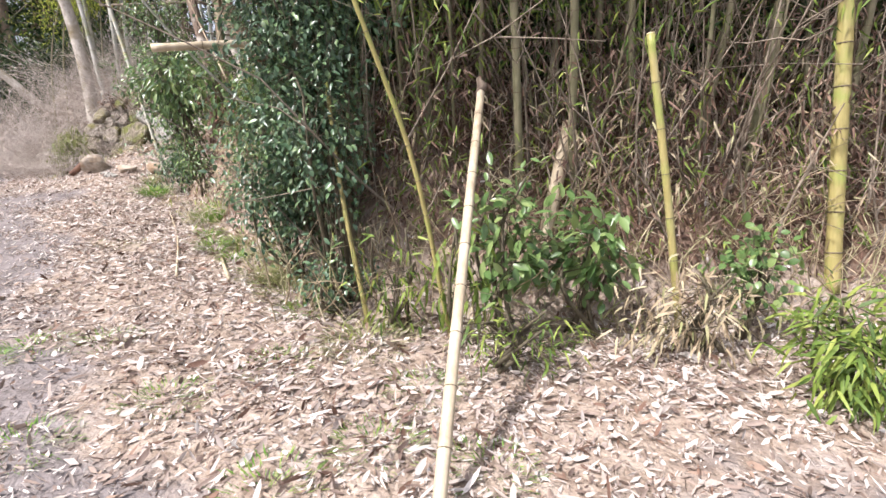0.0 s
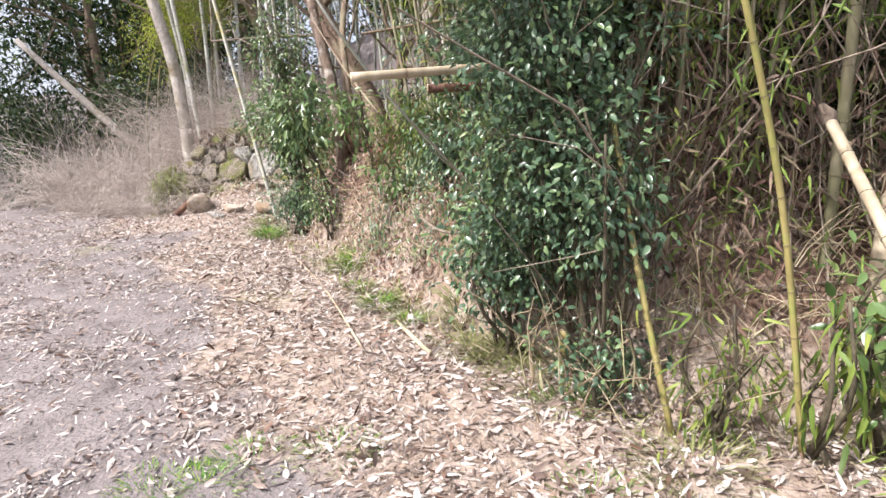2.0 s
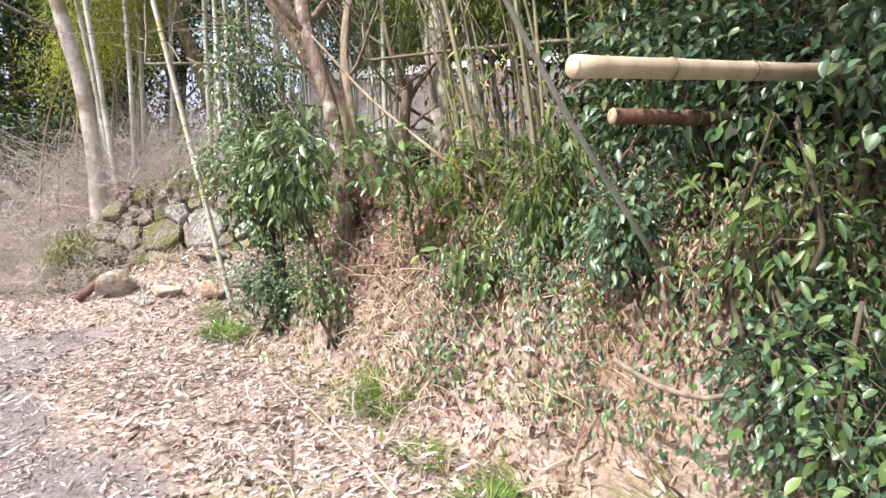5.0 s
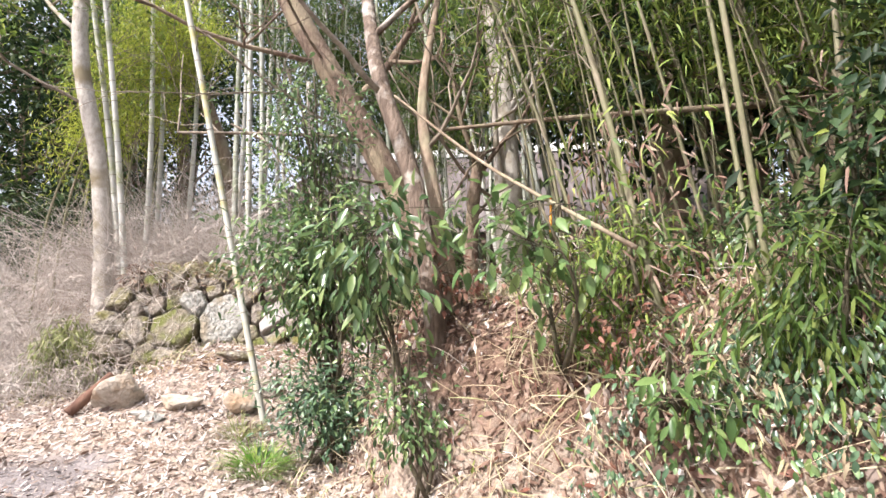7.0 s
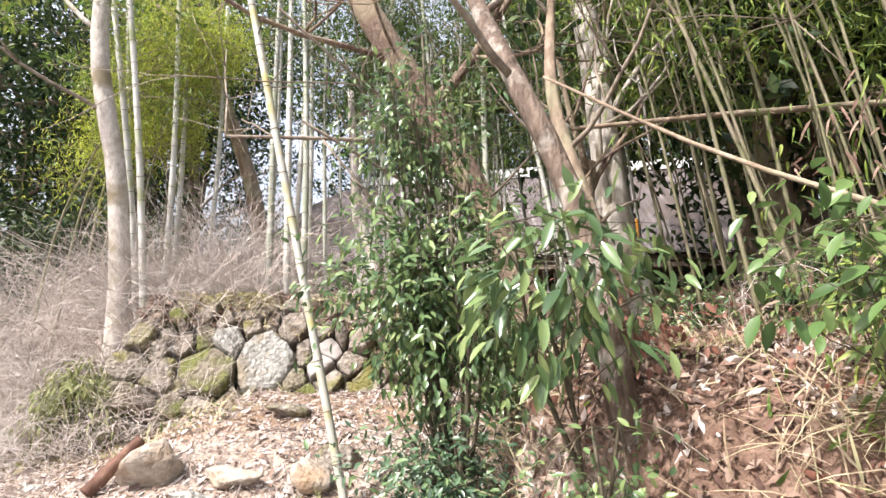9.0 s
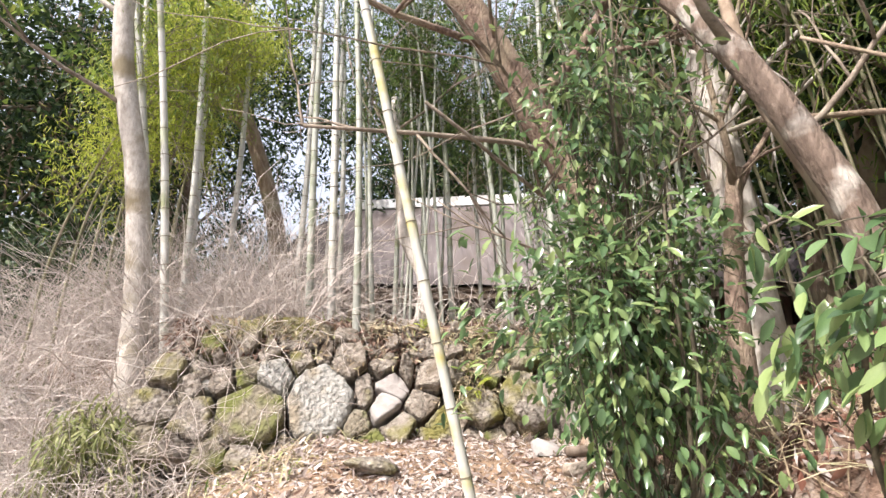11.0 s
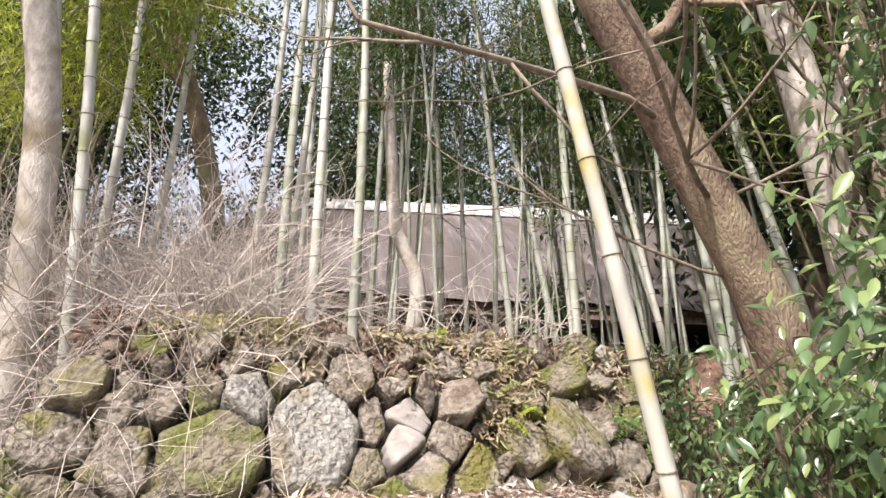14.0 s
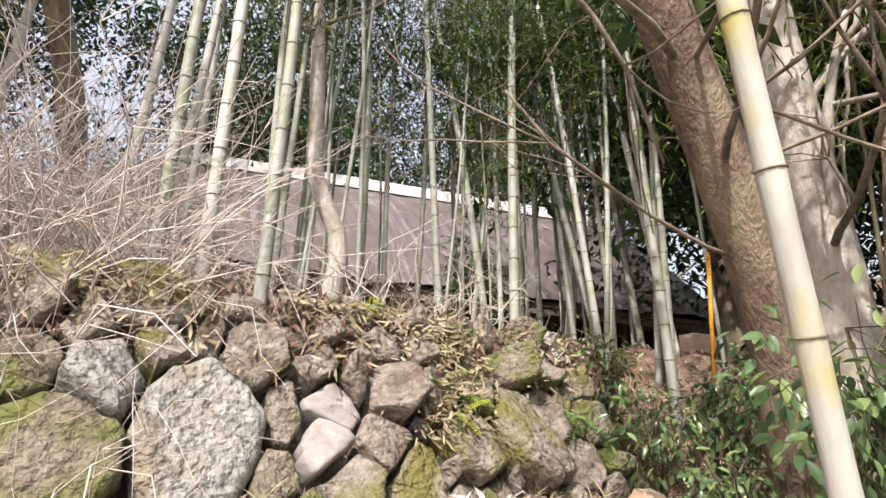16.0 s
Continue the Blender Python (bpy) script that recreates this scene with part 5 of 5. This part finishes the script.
# ---- stones ----
def rock(size, seed, boxy=0.5, detail=3):
    r = np.random.default_rng(seed)
    bm = bmesh.new()
    bmesh.ops.create_icosphere(bm, subdivisions=detail, radius=1)
    v = np.array([q.co[:] for q in bm.verts])
    f = np.array([[q.index for q in t.verts] for t in bm.faces])
    bm.free()
    v = np.sign(v) * np.abs(v) ** boxy
    v = v / np.max(np.abs(v), axis=0)
    for _ in range(9):
        n = unit(r.normal(size=3))
        h = r.uniform(0.55, 0.85)
        over = np.clip(v @ n - h, 0, None)
        v = v - over[:, None] * n
    v = v * (1 + 0.05 * np.sin(v @ r.normal(size=3) * 3 + r.uniform(0, 6)) + 0.025 * np.sin(v @ r.normal(size=3) * 8 + r.uniform(0, 6)))[:, None]
    a = r.uniform(-0.25, 0.25)
    v = v @ np.array([[math.cos(a), 0, -math.sin(a)], [0, 1, 0], [math.sin(a), 0, math.cos(a)]])
    return v * np.array(size) / 2, f


def face_y(z):
    return 11.75 + 0.65 * (z - 2.05)


def stone_wall():
    wall = thing("wall_stone", "dry stone retaining wall of mossy field stones", "stone wall", (-5.5, 11.6, 1.8), kind="structure")
    big = [(-6.05, 2.12, 0.72, 0.70), (-6.62, 2.0, 0.72, 0.5), (-6.47, 2.29, 0.47, 0.40), (-6.25, 2.44, 0.29, 0.36), (-6.31, 2.70, 0.65, 0.30), (-6.58, 2.52, 0.29, 0.24),
           (-6.74, 2.33, 0.25, 0.33), (-6.05, 2.52, 0.23, 0.20), (-5.80, 2.47, 0.37, 0.36), (-5.61, 2.2, 0.22, 0.40), (-5.43, 2.44, 0.34, 0.21), (-5.33, 2.26, 0.44, 0.20)]
    mid = [(-5.40, 2.05, 0.34, 0.27), (-5.20, 2.37, 0.21, 0.18), (-4.98, 2.33, 0.31, 0.32), (-5.04, 2.09, 0.37, 0.28), (-5.0, 2.62, 0.49, 0.22), (-5.12, 2.80, 0.36, 0.20),
           (-5.52, 2.62, 0.23, 0.18), (-5.66, 1.93, 0.22, 0.26), (-5.28, 1.87, 0.40, 0.26), (-4.86, 1.90, 0.30, 0.27), (-4.32, 2.38, 0.25, 0.34), (-4.0, 2.14, 0.50, 0.54)]
    low = [(-3.66, 2.25, 0.22, 0.36), (-3.61, 2.58, 0.30, 0.18), (-4.45, 2.06, 0.34, 0.34), (-3.55, 2.0, 0.34, 0.30), (-4.72, 2.62, 0.29, 0.25), (-4.62, 2.36, 0.30, 0.28),
           (-5.82, 2.73, 0.30, 0.18), (-5.55, 2.80, 0.26, 0.17), (-4.3, 2.66, 0.32, 0.22), (-3.98, 2.56, 0.34, 0.22), (-4.95, 1.70, 0.52, 0.34), (-5.5, 1.66, 0.36, 0.30)]
    seeds = big + mid + low
    r = np.random.default_rng(3)
    for k in range(1500):           # smaller stones where the large ones leave room
        x, z, w = r.uniform(-7.5, -3.1), r.uniform(1.62, 2.86), r.uniform(0.16, 0.34) * (1 - 0.4 * (k > 600))
        if all(math.hypot((x - a) / (0.52 * c + 0.45 * w), (z - b) / (0.52 * d + 0.45 * w)) > 1 for a, b, c, d in seeds):
            seeds.append((x, z, w, w * 0.8))
    gaps = r.uniform(0.004, 0.022, len(seeds))
    for k, (x, z, w, h) in enumerate(seeds):
        cell = np.array([(x + 0.75 * w * math.cos(q), z + 0.75 * h * math.sin(q)) for q in np.arange(0, 6.28, 0.2244)])
        for a, b, c, d in seeds:    # cut the cell against its neighbours, each taking its share by size
            gap = np.array([a - x, b - z])
            dist = np.linalg.norm(gap)
            if dist == 0 or dist > 0.9:
                continue
            n = gap / dist
            mine, theirs = math.hypot(n[0] * w, n[1] * h), math.hypot(n[0] * c, n[1] * d)
            edge = dist * mine / (mine + theirs) - gaps[k]
            over = np.clip((cell - [x, z]) @ n - edge, 0, None)
            cell = cell - over[:, None] * n
        cell = cell + 0.035 * (cell - [x, z]) * r.normal(size=(len(cell), 1)) * (k != 15)
        m = len(cell)
        mat = M_STONE_PALE if k in (0, 2, 46) else M_STONE_GREY if k in (11, 12) else (M_STONE, M_STONE_BROWN, M_STONE, M_STONE_MOSS, M_STONE_BROWN)[r.integers(0, 5)]
        proud = r.uniform(0.0, 0.12) + 0.10 * min(w, h)
        mid_c = np.array([x, z])
        tip = r.normal(size=2) * 1.05
        rings = []
        for scale, out in ((0.92, -0.22), (1.0, -0.03), (0.985, 0.45 * proud), (0.93, 0.88 * proud), (0.80, proud), (0.62, proud), (0.42, proud), (0.2, proud)):
            q = mid_c + (cell - mid_c) * scale
            bump = 0.016 * lumps(q[:, 0], q[:, 1], 9.0, k * 1.7) + 0.007 * lumps(q[:, 0], q[:, 1], 23.0, k) + proud * ((q - mid_c) @ tip) / max(w, h)
            rings.append(np.stack([q[:, 0], face_y(q[:, 1]) - (out + (bump if out > 0 else 0)) * 0.84, q[:, 1] + (out + (bump if out > 0 else 0)) * 0.5], -1))
        v = np.concatenate(rings + [rings[-1].mean(0, keepdims=True)])
        idx = np.arange(m)
        quads = np.concatenate([np.stack([t * m + idx, (t + 1) * m + idx, (t + 1) * m + (idx + 1) % m, t * m + (idx + 1) % m], -1) for t in range(len(rings) - 1)])
        fan = np.stack([(len(rings) - 1) * m + idx, np.full(m, len(v) - 1), (len(rings) - 1) * m + (idx + 1) % m], -1)
        part("stone", v, [quads, fan], mat, wall)
    for k in range(72):
        s = r.uniform(0, 1)
        x, y0 = -6.9 - s * 3.9, 11.75 + s * 3.0
        z = H(x, y0 - 0.35) + r.uniform(0.05, 0.95)
        w = r.uniform(0.22, 0.42)
        v, f = rock((w, 0.3, w * r.uniform(0.6, 0.85)), 300 + k, 0.5, 2)
        part("stone", v + [x, y0 + 0.45 * (z - 2.0) + 0.02, z], f, M_STONE if r.random() < 0.75 else M_STONE_PALE, wall)


stone_wall()


def wall_debris():
    n = 2000
    x, z = rng.uniform(-7.2, -3.2, n), 2.84 - 0.5 * rng.random(n) ** 2.5
    gully = rng.random(n) < 0.3
    x = np.where(gully, -4.58 + 0.16 * rng.normal(size=n), x)
    z = np.where(gully, rng.uniform(2.05, 2.85, n), z)
    keep = (lumps(x, z, 4.0, 2.0) > -0.2) | gully
    pos = np.stack([x, face_y(z) - 0.03 - 0.09 * rng.random(n), z + 0.06], -1)[keep]
    n = len(pos)
    v, f = strew(CURLED, pos, unit(np.array([0, -0.4, -0.5]) + rand_dir(n)), unit(np.array([0, -0.7, 0.7]) + 0.6 * rand_dir(n)), rng.uniform(0.04, 0.12, n), rng.uniform(0.008, 0.02, n))
    lone("wall_debris", v, f, M_STRAW, "dry pale leaves caught on the stone wall", "leaf litter", kind="stuff")
    n = 3600
    x, z = rng.uniform(-7.6, -2.6, n), 2.92 - 0.42 * rng.random(n) ** 2
    ok = lumps(x, z, 3.1, 5.0) > -0.35
    x, z = x[ok], z[ok]
    n = len(x)
    y = face_y(z) - 0.05 + 0.5 * (z > 2.8) * rng.random(n)
    pos = np.stack([x, y, np.maximum(z, height(x, y)) + 0.03 * rng.random(n)], -1)
    v, f = strew(CURLED_B, pos, unit(np.array([0, -0.4, -0.5]) + rand_dir(n)), unit(np.array([0, -0.7, 0.7]) + 0.6 * rand_dir(n)), rng.uniform(0.05, 0.14, n), rng.uniform(0.012, 0.035, n))
    lone("wall_top_leaf_litter", v, f, M_LITTER_BROWN, "brown dead leaves heaped along the top of the stone wall", "leaf litter", kind="stuff")
    brush("wall_roots", 130, -6.9, -3.3, 11.95, 12.3, 0.2, 0.7, "thin dry roots and stalks hanging over the top of the wall", M_TWIG, 0.004, 0.5, 0.1)
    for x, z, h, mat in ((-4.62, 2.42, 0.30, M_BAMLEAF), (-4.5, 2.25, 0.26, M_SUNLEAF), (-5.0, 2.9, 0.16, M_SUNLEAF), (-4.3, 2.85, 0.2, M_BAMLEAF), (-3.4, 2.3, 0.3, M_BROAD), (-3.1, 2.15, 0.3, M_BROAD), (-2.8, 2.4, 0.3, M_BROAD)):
        base = np.array([x, face_y(z) - 0.04, z])
        th = thing("fern", "small yellow-green fern growing between the stones" if mat is not M_BROAD else "green fern at the end of the wall", "fern", base)
        for k in range(6):
            d = unit(np.array([rng.normal() * 0.7, -0.6, rng.uniform(-0.5, 0.7)]))
            stem = base + d * h * np.linspace(0.05, 1, 12)[:, None] + np.array([0, 0, -0.25 * h]) * (np.linspace(0, 1, 12)[:, None] ** 2)
            side = unit(np.cross(d, [0, -0.5, 1.0]))
            p2, a2 = np.concatenate([stem, stem]), np.concatenate([np.tile(side + 0.4 * d, (12, 1)), np.tile(-side + 0.4 * d, (12, 1))])
            v, f = strew(SLIM, p2, a2, np.tile([0, -0.5, 1.0], (24, 1)), np.tile(0.22 * h * (1 - 0.7 * np.linspace(0, 1, 12)) + 0.01, 2), 0.018)
            part("frond", v, f, mat, th)


wall_debris()


def ground_rock(x, y, size, seed, mat, label, sink=0.3, turn=0.0):
    v, f = rock(size, seed)
    c, s = math.cos(turn), math.sin(turn)
    v = v @ np.array([[c, s, 0], [-s, c, 0], [0, 0, 1]])
    ob = lone("rock", v + [x, y, H(x, y) + size[2] * (0.5 - sink)], f, mat, label, "rock", group="rocks by the lane")
    return ob


ground_rock(-6.38, 9.85, (0.50, 0.42, 0.46), 31, M_ROCK_TAN, "tan boulder at the edge of the lane", 0.25, 0.3)
ground_rock(-5.75, 9.75, (0.55, 0.35, 0.16), 12, M_ROCK_TAN, "flat tan stone lying in the leaves", 0.3, -0.5)
ground_rock(-6.0, 9.55, (0.40, 0.22, 0.12), 13, M_STONE_PALE, "flat pale stone slab in the leaves", 0.3, -0.4)
ground_rock(-5.15, 9.65, (0.34, 0.28, 0.28), 14, M_ROCK_TAN, "orange-tan rock beside the leaning bamboo", 0.3)
ground_rock(-5.0, 9.95, (0.40, 0.25, 0.2), 15, M_STONE, "brown rock at the foot of the slope", 0.3)
ground_rock(-7.6, 10.5, (0.22, 0.16, 0.1), 16, M_STONE_PALE, "small pale stone on the lane's edge", 0.3)
ground_rock(-5.5, 10.7, (0.5, 0.3, 0.14), 17, M_STONE, "dark flat stone on the earth slope", 0.3)
ground_rock(-4.0, 11.1, (0.3, 0.25, 0.18), 18, M_STONE_GREY, "grey stone below the wall", 0.3)
ground_rock(-3.5, 11.2, (0.4, 0.3, 0.26), 19, M_ROCK_TAN, "tan rock below the end of the wall", 0.3)
ground_rock(-3.9, 10.7, (0.26, 0.2, 0.14), 20, M_ROCK_TAN, "tan stone in fallen leaves", 0.3)


def log_piece(points, r0, r1, mat, label, name="log", sides=8):
    v, f = tube(spline(points, 8), np.linspace(r0, r1, 8), sides, 0.06)
    lone(name, v, f, mat, label, "wood")


def lie(x, y, up=0.02):
    return (x, y, H(x, y) + up)


log_piece([lie(-6.80, 9.75, 0.05), lie(-6.57, 10.02, 0.26)], 0.06, 0.045, M_WOOD_RED, "reddish rotten wood against the boulder")
log_piece([lie(-2.38, 4.6), lie(-3.0, 5.9), lie(-3.95, 7.6)], 0.010, 0.006, M_BAM_PALE, "long thin dry bamboo stick on the leaves", "stick", 6)
log_piece([lie(-1.85, 4.45), lie(-2.2, 5.15)], 0.020, 0.015, M_BAM_PALE, "short split bamboo stick on the leaves", "stick", 6)
log_piece([lie(-0.75, 3.9, 0.05), lie(-1.1, 4.35, 0.18)], 0.018, 0.012, M_BAM_PALE, "broken pale stick at the bank", "stick", 6)
log_piece([(-1.98, 5.2, 1.36), (-1.85, 5.06, 1.28), (-1.66, 4.98, 1.25), (-1.45, 5.0, 1.36)], 0.013, 0.012, M_BRANCH, "crooked root sticking out of the cut bank", "root", 6)
log_piece([(-3.75, 8.2, 3.85), (-3.15, 7.4, 3.05), (-2.58, 6.55, 2.4)], 0.009, 0.013, M_BARK, "pale fallen branch slanting down the bank", "branch")
log_piece([(-3.3, 9.0, 3.9), (-2.2, 8.7, 3.95), (-0.6, 8.2, 3.95)], 0.016, 0.03, M_BARK, "horizontal dead trunk caught among the stems", "branch")
log_piece([(-2.75, 11.15, H(-2.75, 11.1) + 0.1), (-3.9, 10.9, H(-3.9, 10.9) + 0.08)], 0.05, 0.04, M_WOOD, "weathered log below the terrace")


def tuft(x, y, r, h, n, mat, label, width=0.007, name="grass_tuft"):
    th = thing(name, label, "grass", lie(x, y, 0))
    a, d = rng.uniform(0, 6.28, n), r * np.sqrt(rng.random(n))
    pos = np.stack([x + d * np.cos(a), y + d * np.sin(a), np.zeros(n)], -1)
    pos[:, 2] = height(pos[:, 0], pos[:, 1])
    out = np.stack([np.cos(a), np.sin(a), np.zeros(n)], -1)
    v, f = strew(GRASS, pos, unit(out * 0.5 + [0, 0, 1.0] + 0.35 * rand_dir(n)), unit(-out + [0, 0, 0.8] + 0.2 * rand_dir(n)), rng.uniform(0.5, 1.15, n) * h, width)
    part("blades", v, f, mat, th, kind="stuff")


tuft(-2.95, 6.95, 0.17, 0.36, 420, M_GRASS, "bright green grass tuft at the bank's foot")
tuft(-4.75, 8.75, 0.17, 0.24, 320, M_GRASS, "green grass tuft beside the shrub")
tuft(-2.45, 5.6, 0.16, 0.16, 160, M_GRASS, "small green grass tuft among the leaves")
tuft(-2.75, 6.15, 0.14, 0.13, 120, M_GRASS, "small green grass tuft among the leaves")
tuft(-2.1, 5.2, 0.12, 0.14, 120, M_GRASS, "small green grass tuft among the leaves")
tuft(-1.62, 5.15, 0.16, 0.30, 260, M_WEED, "weeping pale yellow-green grass on the cut bank")
tuft(-1.3, 4.5, 0.16, 0.24, 260, M_WEED, "pale yellow-green grass at the bank's foot")
tuft(-2.4, 7.1, 0.2, 0.42, 220, M_GRASS, "dark green grass clump on the slope")
tuft(-1.2, 4.1, 0.22, 0.16, 120, M_WEED, "yellow-green grass along the foot of the bank")
tuft(-1.0, 3.8, 0.2, 0.12, 90, M_GRASS, "short green grass along the foot of the bank")
tuft(-1.55, 4.55, 0.2, 0.22, 170, M_WEED, "yellow-green grass along the foot of the bank")
tuft(-0.5, 3.25, 0.25, 0.14, 200, M_WEED, "pale grass among the dead leaves")
tuft(-2.15, 5.75, 0.25, 0.22, 260, M_WEED, "yellow-green grass on the slope")
tuft(-5.05, 9.25, 0.12, 0.22, 150, M_WEED, "yellow dry grass beside the leaning bamboo")
for _x, _y in ((-0.3, 2.2), (-0.1, 2.7), (-1.0, 3.0), (-1.9, 2.2), (-2.6, 3.2), (-0.7, 1.9), (0.2, 2.05), (-1.45, 2.6), (-2.95, 2.95), (-2.75, 3.0), (-2.2, 3.3)):
    tuft(_x, _y, 0.22, 0.05, 170, M_GRASS, "thin low patch of moss-green grass among dead leaves", 0.005, "grass_patch")


# ---- old house ----
def house():
    c, a = np.array([0.06, 23.05]), radians(-19)
    ux, uy = np.array([math.cos(a), math.sin(a)]), np.array([-math.sin(a), math.cos(a)])
    g = 2.95
    home = thing("house", "old farmhouse with a tall weathered hipped roof above dark eaves", "house", (c[0], c[1], g))

    def put(pts):
        p = np.asarray(pts, float).reshape(-1, 3)
        return np.concatenate([c + p[:, :1] * ux + p[:, 1:2] * uy, p[:, 2:]], 1)

    def box(name, x0, x1, y0, y1, z0, z1, mat, label="", parent=home):
        v = put([(x, y, z) for z in (z0, z1) for y in (y0, y1) for x in (x0, x1)])
        f = np.array([(0, 2, 3, 1), (4, 5, 7, 6), (0, 1, 5, 4), (2, 6, 7, 3), (0, 4, 6, 2), (1, 3, 7, 5)])
        return part(name, v, f, mat, parent, label, smooth=False)
    ze, zr, hx, hy, rx = 4.9, 8.6, 8.6, 4.0, 6.2
    n, m = 48, 14
    # front and back slopes, slightly bellied, with uneven eaves
    for s in (-1, 1):
        u, w = np.meshgrid(np.linspace(-1, 1, n), np.linspace(0, 1, m))
        x = u * (hx + (rx - hx) * w)
        y = s * (hy * (1 - w))
        z = ze + (zr - ze) * (w + 0.12 * np.sin(np.pi * w)) + 0.05 * lumps(x, w * 3, 1.3, 2.0) * (1 - w) + 0.02 * lumps(x, w * 6, 4)
        i, j = np.meshgrid(np.arange(m - 1), np.arange(n - 1), indexing="ij")
        q = np.stack([i * n + j, i * n + j + 1, (i + 1) * n + j + 1, (i + 1) * n + j], -1).reshape(-1, 4)
        part("roof_slope", put(np.stack([x, y, z], -1)), q, M_ROOF, home, "weathered grey-brown sheet roof with dappled sun painted as pale streaks")
        w2, u2 = np.meshgrid(np.linspace(0, 1, m), np.linspace(-1, 1, 24))
        x = s * (hx + (rx - hx) * w2)
        y = u2 * hy * (1 - w2)
        z = ze + (zr - ze) * (w2 + 0.12 * np.sin(np.pi * w2))
        i, j = np.meshgrid(np.arange(23), np.arange(m - 1), indexing="ij")
        q = np.stack([i * m + j, i * m + j + 1, (i + 1) * m + j + 1, (i + 1) * m + j], -1).reshape(-1, 4)
        part("roof_hip", put(np.stack([x, y, z], -1)), q, M_ROOF, home)
    box("ridge_cap", -rx - 0.2, rx + 0.2, -0.28, 0.28, zr - 0.05, zr + 0.2, M_RIDGE, "pale metal ridge cap")
    box("ridge_board", -rx - 0.3, rx + 0.3, -0.45, 0.45, zr - 0.2, zr - 0.06, M_RIDGE)
    box("eave_soffit", -hx + 0.1, hx - 0.1, -hy + 0.1, hy - 0.1, ze - 0.16, ze - 0.05, M_WOOD)
    box("eave_beam", -hx + 0.2, hx - 0.2, -hy + 0.15, -hy + 0.3, ze - 0.34, ze - 0.17, M_WOOD)
    for x in np.linspace(-7.6, 7.6, 11):
        box("post", x - 0.07, x + 0.07, -3.2, -3.06, g - 0.6, ze - 0.17, M_WOOD)
    for k, x in enumerate(np.linspace(-7.6, 6.08, 10)):
        box("wall_panel", x + 0.1, x + 1.42, -2.45, -2.4, g - 0.6, g + 0.55, M_PLASTER if k > 2 else M_WOOD, "dusty pale lower wall panel")
    box("back_wall", -7.6, 7.6, 2.9, 3.0, g - 0.6, ze - 0.17, M_WOOD)
    box("side_wall", -7.7, -7.6, -2.4, 3.0, g - 0.6, ze - 0.17, M_WOOD)
    box("side_wall", 7.6, 7.7, -2.4, 3.0, g - 0.6, ze - 0.17, M_WOOD)
    box("veranda_rail", -7.6, 2.0, -3.25, -3.2, g + 0.75, g + 0.83, M_RIDGE, "pale horizontal rail")
    box("floor_boards", -7.6, 7.6, -3.1, 2.9, g - 0.6, g + 0.1, M_WOOD)


house()
v, f = tube([(-1.36, 12.0, H(-1.36, 12.0) - 0.05), (-1.34, 11.98, 4.05)], [0.022, 0.022], 8)
lone("marker_post", v, f, M_ORANGE, "thin orange marker post among the bamboo", "post")
